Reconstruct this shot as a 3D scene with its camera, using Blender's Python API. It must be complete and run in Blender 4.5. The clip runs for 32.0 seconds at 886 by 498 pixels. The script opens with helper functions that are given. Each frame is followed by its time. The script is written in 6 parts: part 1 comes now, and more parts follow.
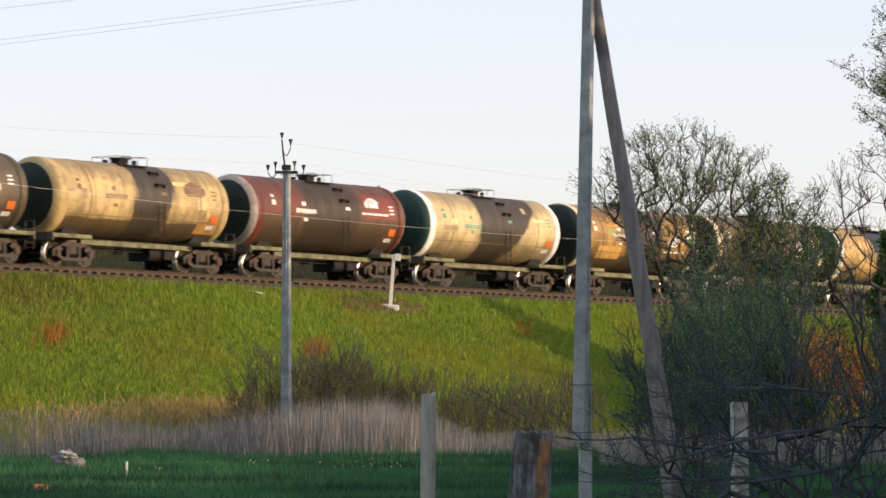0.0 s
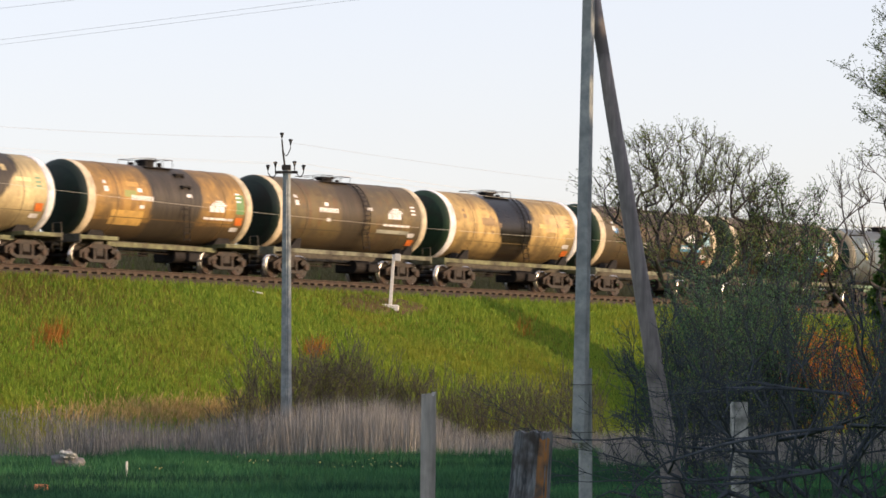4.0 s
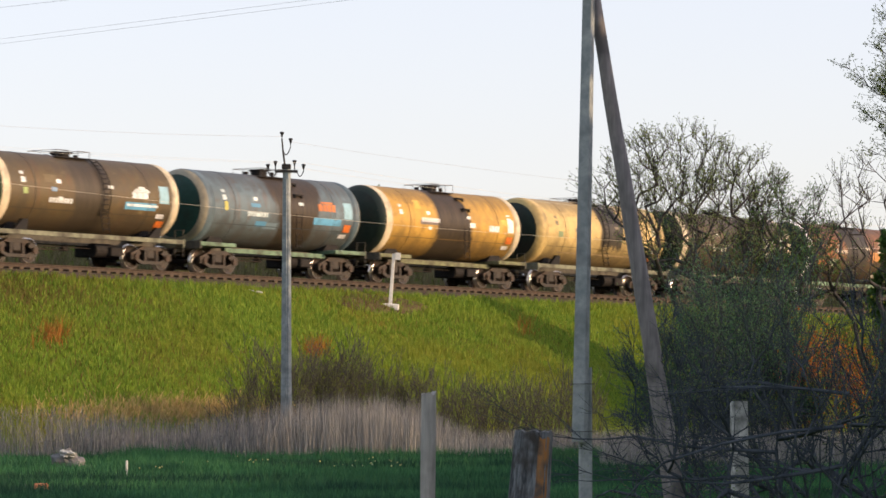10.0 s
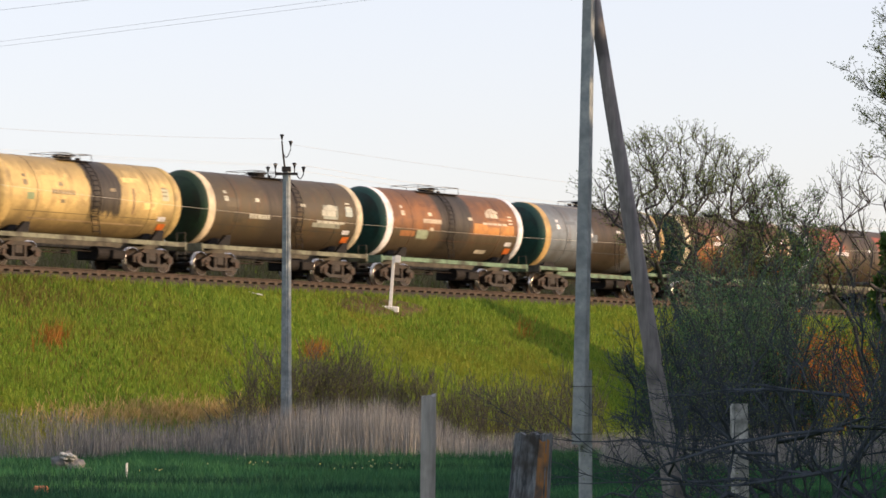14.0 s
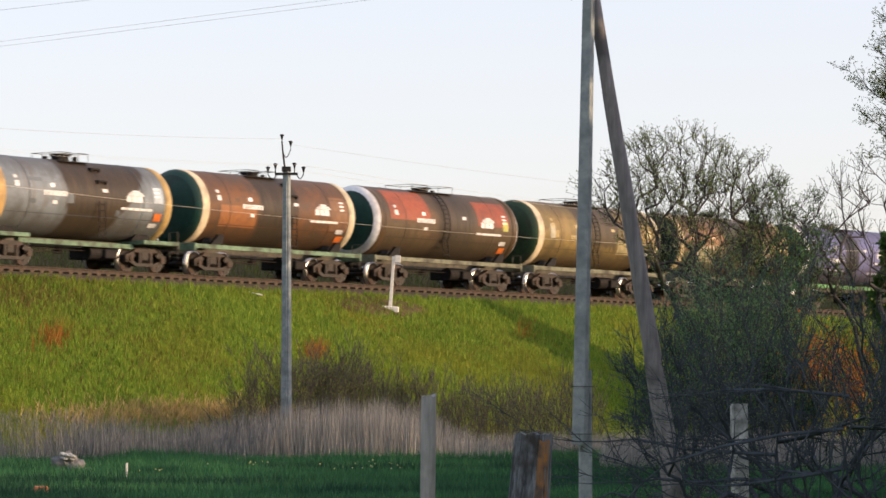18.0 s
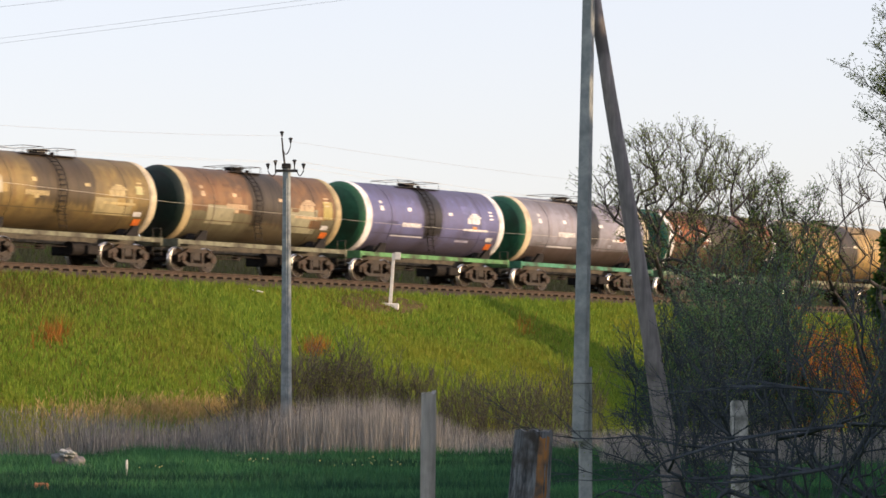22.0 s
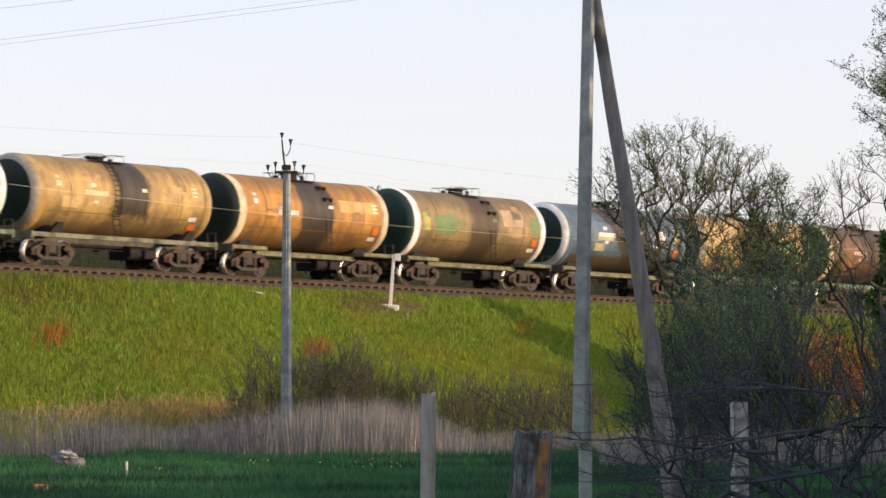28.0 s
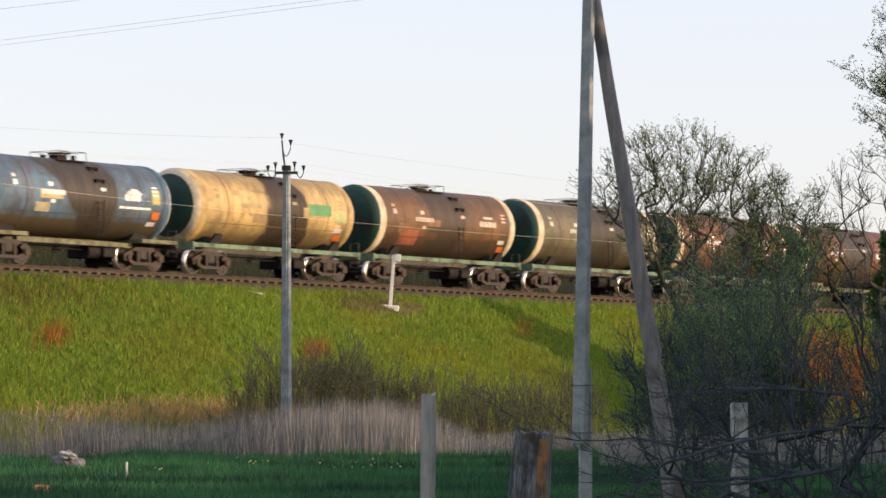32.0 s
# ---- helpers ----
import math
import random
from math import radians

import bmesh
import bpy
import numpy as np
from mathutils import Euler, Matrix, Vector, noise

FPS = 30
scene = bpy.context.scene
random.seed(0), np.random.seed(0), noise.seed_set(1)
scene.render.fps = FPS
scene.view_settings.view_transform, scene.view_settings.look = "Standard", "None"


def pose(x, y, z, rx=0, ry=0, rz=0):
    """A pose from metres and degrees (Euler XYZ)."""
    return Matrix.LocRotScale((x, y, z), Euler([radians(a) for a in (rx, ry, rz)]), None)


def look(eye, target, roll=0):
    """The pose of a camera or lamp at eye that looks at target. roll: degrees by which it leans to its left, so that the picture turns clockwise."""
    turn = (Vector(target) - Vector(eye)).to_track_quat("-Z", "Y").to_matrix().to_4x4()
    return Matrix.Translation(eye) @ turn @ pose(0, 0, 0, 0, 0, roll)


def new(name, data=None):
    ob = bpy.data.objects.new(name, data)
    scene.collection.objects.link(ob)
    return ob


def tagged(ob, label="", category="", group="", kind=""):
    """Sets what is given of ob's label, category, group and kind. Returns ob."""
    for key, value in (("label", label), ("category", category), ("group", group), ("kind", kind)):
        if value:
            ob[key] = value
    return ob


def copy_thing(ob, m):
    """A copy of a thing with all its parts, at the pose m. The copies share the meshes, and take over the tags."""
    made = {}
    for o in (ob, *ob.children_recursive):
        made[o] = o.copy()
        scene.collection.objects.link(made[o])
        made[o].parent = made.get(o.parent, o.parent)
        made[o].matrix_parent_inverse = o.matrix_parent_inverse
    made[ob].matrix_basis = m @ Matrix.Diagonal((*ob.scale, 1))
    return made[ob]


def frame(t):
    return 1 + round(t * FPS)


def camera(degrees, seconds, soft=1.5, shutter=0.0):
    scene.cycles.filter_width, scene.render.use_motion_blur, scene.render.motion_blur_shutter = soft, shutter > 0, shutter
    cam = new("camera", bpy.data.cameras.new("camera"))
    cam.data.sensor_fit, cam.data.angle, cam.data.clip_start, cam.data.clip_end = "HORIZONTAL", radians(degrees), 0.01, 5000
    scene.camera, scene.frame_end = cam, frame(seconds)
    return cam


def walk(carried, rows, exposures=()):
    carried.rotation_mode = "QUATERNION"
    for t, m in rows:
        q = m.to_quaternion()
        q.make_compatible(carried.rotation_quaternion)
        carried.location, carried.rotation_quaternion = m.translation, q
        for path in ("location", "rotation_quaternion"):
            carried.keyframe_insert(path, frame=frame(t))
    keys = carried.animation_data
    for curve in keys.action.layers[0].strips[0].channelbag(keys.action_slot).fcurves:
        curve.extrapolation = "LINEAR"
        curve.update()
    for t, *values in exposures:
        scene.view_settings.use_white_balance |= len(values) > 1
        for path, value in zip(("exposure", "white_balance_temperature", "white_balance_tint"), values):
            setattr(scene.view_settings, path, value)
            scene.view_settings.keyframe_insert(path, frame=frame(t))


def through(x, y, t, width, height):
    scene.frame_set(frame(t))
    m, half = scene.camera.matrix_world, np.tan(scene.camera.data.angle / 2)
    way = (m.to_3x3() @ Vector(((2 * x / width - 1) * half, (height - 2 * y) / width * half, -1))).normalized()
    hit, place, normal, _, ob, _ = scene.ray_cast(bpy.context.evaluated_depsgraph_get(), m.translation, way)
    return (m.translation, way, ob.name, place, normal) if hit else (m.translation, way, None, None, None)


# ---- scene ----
TH = radians(54.9)            # the track's bearing
TC, TS = math.cos(TH), math.sin(TH)
DEPTH, RAIL, EYE = 163.0, 7.57, 1.4
SUN_DIR = Vector((0.965, -0.205, 0.235)).normalized()

# ---- camera ----
cam = camera(13.55, 32.0, soft=1.6, shutter=0.5)
TILT = 92.768
SHAKE = ((0, 0), (1, 0), (1.5, 1), (2, .7), (2.5, 0), (3.5, 0), (5.5, 0), (6, -1), (6.5, 0), (7, 0), (7.5, -1), (8, 0), (8.5, 0),
         (9, .4), (9.5, .5), (10, -1.5), (10.5, 7.5), (11, 9), (11.5, 3), (12, 1.5), (12.5, 3), (13, 0), (13.5, 1.5), (14, 3),
         (14.5, 2.5), (16.5, 0), (17, -.4), (17.5, .5), (18, 3), (18.5, 4.6), (19, 4.6), (19.5, 0), (20, -1.7), (20.5, -1.7),
         (21, -4), (21.5, -3), (22, -2.5), (22.5, -4.6), (23, 0), (23.5, -1), (24, -1.5), (24.5, 1), (25, -1.5), (25.5, 2),
         (27.5, .7), (28, 0), (28.5, .7), (29, 0), (30, 0), (31, 0), (31.5, .6), (32, 1))
walk(cam, [(t, pose(0, 0, EYE, TILT + d * 0.00868)) for t, d in SHAKE], exposures=[(0, 1.0, 6850, 36), (32, 1.0, 6850, 36)])

# ---- light ----
world = bpy.data.worlds.new("sky")
scene.world = world
world.use_nodes = True
wn = world.node_tree
sky = wn.nodes.new("ShaderNodeTexSky")
sky.sky_type, sky.sun_disc = "NISHITA", False
sky.sun_elevation, sky.sun_rotation = radians(13.3), radians(102.0)
sky.air_density, sky.dust_density, sky.ozone_density = 1.0, 1.3, 2.0
wn.nodes["Background"].inputs["Strength"].default_value = 0.15
haze = wn.nodes.new("ShaderNodeMix")       # thin even veil of high cloud
haze.data_type = "RGBA"
haze.inputs[0].default_value = 0.58
haze.inputs[7].default_value = (2.56, 3.18, 3.04, 1)
wn.links.new(sky.outputs["Color"], haze.inputs[6])
wn.links.new(haze.outputs[2], wn.nodes["Background"].inputs["Color"])
sun = new("sun", bpy.data.lights.new("sun", "SUN"))
sun.data.energy, sun.data.angle, sun.data.color = 2.25, radians(0.6), (1.0, 0.82, 0.45)
sun.matrix_world = look(SUN_DIR * 200, (0, 0, 0))


# ---- materials ----
def nodes_of(name):
    m = bpy.data.materials.new(name)
    m.use_nodes = True
    return m, m.node_tree.nodes, m.node_tree.links, m.node_tree.nodes["Principled BSDF"]


def add_noise(n, l, scale, detail=4, rough=0.6, coord="Object", stretch=(1, 1, 1)):
    tc, mp, nz = n.new("ShaderNodeTexCoord"), n.new("ShaderNodeMapping"), n.new("ShaderNodeTexNoise")
    mp.inputs["Scale"].default_value = stretch
    nz.inputs["Scale"].default_value, nz.inputs["Detail"].default_value, nz.inputs["Roughness"].default_value = scale, detail, rough
    l.new(tc.outputs[coord], mp.inputs["Vector"])
    l.new(mp.outputs["Vector"], nz.inputs["Vector"])
    return nz.outputs["Fac"]


def add_ramp(n, l, fac, a, b, ca=(0, 0, 0), cb=(1, 1, 1)):
    r = n.new("ShaderNodeValToRGB")
    r.color_ramp.elements[0].position, r.color_ramp.elements[1].position = a, b
    r.color_ramp.elements[0].color, r.color_ramp.elements[1].color = (*ca, 1), (*cb, 1)
    l.new(fac, r.inputs["Fac"])
    return r.outputs["Color"]


def add_mix(n, l, fac, a, b, kind="MIX"):
    m = n.new("ShaderNodeMix")
    m.data_type, m.blend_type = "RGBA", kind
    for sock, v in ((m.inputs[0], fac), (m.inputs[6], a), (m.inputs[7], b)):
        if isinstance(v, (int, float)):
            sock.default_value = v
        elif isinstance(v, tuple):
            sock.default_value = (*v, 1)
        else:
            l.new(v, sock)
    return m.outputs[2]


def add_math(n, l, op, a, b=0.0, c=0.0):
    m = n.new("ShaderNodeMath")
    m.operation = op
    for sock, v in zip(m.inputs, (a, b, c)):
        if isinstance(v, (int, float)):
            sock.default_value = v
        else:
            l.new(v, sock)
    return m.outputs[0]


def add_bump(n, l, bsdf, height, strength, dist):
    b = n.new("ShaderNodeBump")
    b.inputs["Strength"].default_value, b.inputs["Distance"].default_value = strength, dist
    l.new(height, b.inputs["Height"])
    l.new(b.outputs["Normal"], bsdf.inputs["Normal"])


def surface(name, c1, c2, scale=3.0, rough=0.8, metal=0.0, bump=0.3, dist=0.02, c3=None, big=0.4, coord="Object", stretch=(1, 1, 1), gloss=0.3):
    """Two tones in grain, a third in large stains."""
    m, n, l, b = nodes_of(name)
    fine = add_noise(n, l, scale, 6, 0.65, coord, stretch)
    col = add_mix(n, l, add_ramp(n, l, fine, 0.35, 0.68), c1, c2)
    if c3:
        col = add_mix(n, l, add_ramp(n, l, add_noise(n, l, big, 3, 0.6, coord), 0.5, 0.66), col, c3)
    l.new(col, b.inputs["Base Color"])
    b.inputs["Roughness"].default_value, b.inputs["Metallic"].default_value = rough, metal
    b.inputs["Specular IOR Level"].default_value = gloss
    if bump:
        add_bump(n, l, b, fine, bump, dist)
    return m


def blades(name, tones, patch=None, patch_scale=0.12, rough=0.75, through=0.25, split=(0.5, 0.62)):
    """Leaves and stalks: a tone for each island, and a second tone in patches."""
    m, n, l, b = nodes_of(name)
    geo = n.new("ShaderNodeNewGeometry")
    r = n.new("ShaderNodeValToRGB")
    el = r.color_ramp.elements
    el[0].color, el[1].color = (*tones[0], 1), (*tones[-1], 1)
    for k, t in enumerate(tones[1:-1]):
        e = el.new((k + 1) / (len(tones) - 1))
        e.color = (*t, 1)
    l.new(geo.outputs["Random Per Island"], r.inputs["Fac"])
    col = r.outputs["Color"]
    if patch:
        col = add_mix(n, l, add_ramp(n, l, add_noise(n, l, patch_scale, 4, 0.62), *split), col, patch)
    l.new(col, b.inputs["Base Color"])
    b.inputs["Roughness"].default_value, b.inputs["Specular IOR Level"].default_value = rough, 0.12
    if through:
        tr, mx = n.new("ShaderNodeBsdfTranslucent"), n.new("ShaderNodeMixShader")
        l.new(col, tr.inputs["Color"])
        mx.inputs[0].default_value = through
        l.new(b.outputs[0], mx.inputs[1])
        l.new(tr.outputs[0], mx.inputs[2])
        l.new(mx.outputs[0], n["Material Output"].inputs["Surface"])
    return m


def tank_paint(name, base, spill, dirt, belly=None, rust=(0.16, 0.07, 0.03)):
    """Weathered paint with an oily spill below the filling hatch, an unwashed lower half, dust and streaks, and painted
    belly shade.
    """
    m, n, l, b = nodes_of(name)
    tc, sep = n.new("ShaderNodeTexCoord"), n.new("ShaderNodeSeparateXYZ")
    l.new(tc.outputs["Object"], sep.inputs[0])
    x, z = sep.outputs["X"], sep.outputs["Z"]

    def centred(scale, amount, stretch, detail=5):
        return add_math(n, l, "MULTIPLY", add_math(n, l, "SUBTRACT", add_noise(n, l, scale, detail, 0.62, "Object", stretch), 0.5), amount)
    grain = add_noise(n, l, 9, 6, 0.7)
    blot = add_noise(n, l, 0.9, 5, 0.62)
    streak = add_noise(n, l, 2.2, 5, 0.65, "Object", (1.6, 0.28, 0.28))
    col = add_mix(n, l, add_ramp(n, l, grain, 0.3, 0.75), tuple(c * 0.86 for c in base), tuple(min(1, c * 1.12) for c in base))
    col = add_mix(n, l, add_math(n, l, "MULTIPLY", add_ramp(n, l, streak, 0.5, 0.68), min(0.9, dirt * 1.35)), col, rust)
    col = add_mix(n, l, add_math(n, l, "MULTIPLY", add_ramp(n, l, blot, 0.44, 0.6), min(0.85, dirt * 1.5)), col, tuple(c * 0.42 + 0.02 for c in base))
    # flaked paint and bare patches with hard edges
    flake = add_noise(n, l, 1.7, 9, 0.72, "Object", (0.8, 1.1, 1.1))
    col = add_mix(n, l, add_math(n, l, "MULTIPLY", add_ramp(n, l, flake, 0.56, 0.6), min(1, dirt * 1.4)), col, tuple(c * 0.35 + r * 0.3 for c, r in zip(base, rust)))
    wear = add_noise(n, l, 2.6, 7, 0.7, "Object", (0.6, 1, 1))
    col = add_mix(n, l, add_math(n, l, "MULTIPLY", add_ramp(n, l, wear, 0.58, 0.64), 0.5), col, tuple(min(0.8, c * 1.35 + 0.015) for c in base))
    if belly:
        # the lower half was never repainted
        under = add_math(n, l, "SUBTRACT", add_math(n, l, "ADD", belly[0], centred(1.1, 0.35, (0.5, 1, 1))), z)
        old = add_mix(n, l, add_ramp(n, l, streak, 0.35, 0.7), belly[1], tuple(c * 0.5 for c in belly[1]))
        col = add_mix(n, l, add_ramp(n, l, add_math(n, l, "MULTIPLY_ADD", under, 6.0, 0.5), 0.3, 0.7), col, old)
    # soot on the crown
    high = add_ramp(n, l, add_math(n, l, "MULTIPLY_ADD", z, 0.55, add_math(n, l, "MULTIPLY", streak, 0.8)), 0.76, 1.3)
    col = add_mix(n, l, add_math(n, l, "MULTIPLY", high, 0.45), col, (0.05, 0.04, 0.032))
    # the spill: a thin brown film, then the thick oil
    tone, x0, x1, lean0, lean1, foot = spill
    edge0 = add_math(n, l, "SUBTRACT", x, add_math(n, l, "MULTIPLY_ADD", z, lean0, x0))
    edge1 = add_math(n, l, "SUBTRACT", add_math(n, l, "MULTIPLY_ADD", z, lean1, x1), x)
    inside = add_math(n, l, "MINIMUM", edge0, edge1)
    wob = add_math(n, l, "ADD", centred(0.8, 0.9, (1, 0.7, 0.7)), centred(3.2, 0.5, (1.5, 0.25, 0.25)))
    low = add_math(n, l, "ADD", add_math(n, l, "SUBTRACT", z, foot), centred(3.0, 1.1, (1.6, 0.2, 0.2)))
    film = add_math(n, l, "ADD", add_math(n, l, "ADD", inside, 0.35), add_math(n, l, "MULTIPLY", wob, 2.2))
    film = add_ramp(n, l, add_math(n, l, "MULTIPLY_ADD", film, 0.9, 0.4), 0.2, 0.9)
    col = add_mix(n, l, add_math(n, l, "MULTIPLY", film, 0.45), col, tuple(0.35 * c + 0.02 for c in base))
    thick = add_math(n, l, "MINIMUM", add_math(n, l, "ADD", inside, wob), low)
    band = add_ramp(n, l, add_math(n, l, "MULTIPLY_ADD", thick, 2.6, 0.5), 0.3, 0.75)
    band = add_math(n, l, "MULTIPLY", band, add_math(n, l, "MULTIPLY_ADD", streak, 0.35, tone[3] - 0.12))
    runs = add_noise(n, l, 4.5, 6, 0.68, "Object", (1.5, 0.16, 0.16))
    oil = add_mix(n, l, add_ramp(n, l, runs, 0.36, 0.64), tuple(c * 0.45 for c in tone[:3]), tuple(c * k for c, k in zip(tone[:3], (1.45, 1.28, 1.05))))
    col = add_mix(n, l, band, col, oil)
    # dust thrown up on the belly, deepened downwards to paint in the underside's shade
    dust_shade = add_ramp(n, l, add_math(n, l, "MULTIPLY_ADD", z, -0.5, add_math(n, l, "MULTIPLY", blot, 0.9)), 0.5, 1.05)
    col = add_mix(n, l, add_math(n, l, "MULTIPLY", dust_shade, 0.65), col, (0.05, 0.038, 0.024))
    l.new(col, b.inputs["Base Color"])
    rough = add_math(n, l, "SUBTRACT", add_math(n, l, "MULTIPLY_ADD", grain, 0.25, 0.4), add_math(n, l, "MULTIPLY", band, 0.2 if tone[3] > 1 else 0.0))
    b.inputs["Specular IOR Level"].default_value = 0.3
    l.new(rough, b.inputs["Roughness"])
    add_bump(n, l, b, add_math(n, l, "MULTIPLY_ADD", blot, 0.6, add_math(n, l, "MULTIPLY", grain, 0.2)), 0.25, 0.02)
    return m


BALLAST = surface("ballast_stone", (0.026, 0.019, 0.012), (0.12, 0.086, 0.05), 5, 0.9, 0, 0.9, 0.06, (0.075, 0.05, 0.038), 0.5)
SLEEPER = surface("sleeper_wood", (0.05, 0.037, 0.024), (0.1, 0.072, 0.046), 7, 0.9, 0, 0.5, 0.02)
RAILSTEEL = surface("rail_rust", (0.035, 0.025, 0.018), (0.075, 0.05, 0.036), 5, 0.7, 0.2, 0.2)
SOIL = surface("meadow_soil", (0.053, 0.1, 0.006), (0.098, 0.145, 0.008), 1.6, 0.95, 0, 0.6, 0.08, (0.12, 0.11, 0.01), 0.13, gloss=0.1)
EARTH = surface("brown_earth", (0.055, 0.042, 0.02), (0.12, 0.088, 0.042), 3, 0.95, 0, 0.8, 0.06, (0.09, 0.085, 0.025), 0.9, gloss=0.1)
CONCRETE = surface("pole_concrete", (0.21, 0.245, 0.255), (0.36, 0.385, 0.385), 6, 0.9, 0, 0.4, 0.01, (0.15, 0.17, 0.175), 1.3, gloss=0.15)
PALECONCRETE = surface("pale_concrete", (0.2, 0.21, 0.2), (0.66, 0.66, 0.64), 9, 0.9, 0, 0.6, 0.015, (0.16, 0.17, 0.16), 5, gloss=0.15)
OLDWOOD = surface("weathered_wood", (0.16, 0.15, 0.152), (0.29, 0.268, 0.268), 5, 0.9, 0, 0.6, 0.012, (0.11, 0.104, 0.106), 1.2, "Object", (3, 3, 0.25))
GREYWOOD = surface("grey_wood", (0.26, 0.25, 0.24), (0.42, 0.4, 0.37), 6, 0.9, 0, 0.6, 0.01, (0.2, 0.19, 0.18), 2, "Object", (4, 4, 0.3))
LICHEN = surface("stump_wood", (0.04, 0.046, 0.055), (0.25, 0.275, 0.3), 12, 0.95, 0, 1.0, 0.03, (0.05, 0.045, 0.042), 4, "Object", (3, 3, 0.45))
ORANGEWOOD = surface("strip_orange", (0.42, 0.17, 0.045), (0.2, 0.14, 0.09), 14, 0.95, 0, 1.0, 0.03, (0.11, 0.085, 0.07), 5, "Object", (3, 3, 0.5))
IRON = surface("dark_iron", (0.02, 0.02, 0.022), (0.05, 0.045, 0.04), 8, 0.6, 0.4, 0.2)
GRIME = surface("bogie_grime", (0.007, 0.006, 0.005), (0.042, 0.031, 0.023), 11, 0.55, 0.2, 0.9, 0.02, (0.05, 0.026, 0.014), 1.6, gloss=0.4)
TREAD = surface("wheel_tread", (0.86, 0.86, 0.86), (0.95, 0.95, 0.95), 9, 0.3, 1.0, 0.0, gloss=0.8)
RAILPAINT = surface("rail_paint", (0.05, 0.048, 0.045), (0.1, 0.095, 0.085), 6, 0.7, 0.1, 0.1)
BLACK = surface("grease_black", (0.012, 0.012, 0.013), (0.03, 0.026, 0.024), 5, 0.7, 0.0, 0.3, gloss=0.12)
GLASSY = surface("insulator_glaze", (0.02, 0.02, 0.022), (0.05, 0.05, 0.055), 9, 0.25, 0, 0)
WHITEPAINT = surface("white_paint", (0.62, 0.6, 0.56), (0.82, 0.8, 0.76), 7, 0.6, 0, 0.2, 0.01)
STONE = surface("field_stone", (0.07, 0.069, 0.074), (0.24, 0.238, 0.245), 5, 0.9, 0, 0.6, 0.03, (0.16, 0.16, 0.15), 2)
BRICK = surface("red_brick", (0.4, 0.14, 0.07), (0.5, 0.22, 0.12), 12, 0.9, 0, 0.4, 0.01)
BARK = surface("tree_bark", (0.04, 0.037, 0.036), (0.1, 0.09, 0.083), 8, 0.95, 0, 0.5, 0.02)
# blue-grey of open shade is mixed into the twig colour
TWIG = surface("shaded_twig_bark", (0.03, 0.04, 0.05), (0.08, 0.097, 0.115), 6, 0.95, 0, 0, gloss=0.05)
BRUSH = surface("brush_bark", (0.05, 0.05, 0.048), (0.11, 0.1, 0.09), 6, 0.9, 0, 0)
FARCABLE = surface("far_wire", (0.3, 0.3, 0.31), (0.38, 0.38, 0.39), 8, 0.7, 0, 0)
CABLE = surface("wire_metal", (0.55, 0.52, 0.45), (0.65, 0.62, 0.55), 8, 0.5, 0.5, 0)
CABLEDARK = surface("cable_dark", (0.6, 0.6, 0.62), (0.7, 0.7, 0.72), 8, 0.6, 0.2, 0)
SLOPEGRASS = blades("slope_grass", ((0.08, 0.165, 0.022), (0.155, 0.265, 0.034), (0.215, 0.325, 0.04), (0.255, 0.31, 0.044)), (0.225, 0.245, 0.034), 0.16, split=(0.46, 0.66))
FARGRASS = blades("far_bank_grass", ((0.15, 0.15, 0.075), (0.2, 0.175, 0.09), (0.25, 0.2, 0.115)), None)
# lawn tones are tinted dark blue-green to paint in the cool shade
LAWNGRASS = blades("shaded_lawn_grass", ((0.024, 0.114, 0.056), (0.045, 0.18, 0.075), (0.075, 0.235, 0.085)), (0.017, 0.06, 0.04), 0.16, split=(0.44, 0.6))
REEDS = blades("dry_reeds", ((0.085, 0.085, 0.09), (0.16, 0.16, 0.166), (0.205, 0.203, 0.205), (0.34, 0.33, 0.315)), None, through=0.1)
PALEREEDS = blades("pale_reeds", ((0.2, 0.195, 0.19), (0.3, 0.29, 0.275), (0.44, 0.42, 0.385)), None, through=0.1)
DRYWEED = blades("tan_weed", ((0.42, 0.29, 0.12), (0.55, 0.4, 0.18), (0.34, 0.25, 0.1)), None)
STALKS = blades("old_stalk", ((0.13, 0.1, 0.03), (0.19, 0.14, 0.045), (0.1, 0.09, 0.025)), None)
RUSTWEED = blades("rust_weed", ((0.3, 0.11, 0.025), (0.38, 0.16, 0.035), (0.24, 0.14, 0.04)), None)
LEAFDARK = blades("spring_leaf", ((0.1, 0.15, 0.055), (0.17, 0.235, 0.075), (0.13, 0.19, 0.075)), None, through=0.35)
LEAFGREEN = blades("bush_leaf", ((0.04, 0.105, 0.03), (0.075, 0.17, 0.04), (0.12, 0.22, 0.05)), None, through=0.35)
# leaf green for the shaded shrubs, with the shade's blue put into the colour
LEAFSHADE = blades("shaded_shrub_leaf", ((0.035, 0.1, 0.06), (0.055, 0.14, 0.075), (0.085, 0.18, 0.08)), None, through=0.35)
LEAFYELLOW = blades("willow_leaf", ((0.13, 0.17, 0.03), (0.2, 0.23, 0.04), (0.1, 0.15, 0.03)), None, through=0.35)
LEAFORANGE = blades("dry_leaf", ((0.28, 0.085, 0.02), (0.42, 0.16, 0.03), (0.17, 0.08, 0.025)), None, through=0.3)
PETAL = blades("dandelion", ((0.55, 0.52, 0.12), (0.6, 0.62, 0.4)), None, through=0.1)


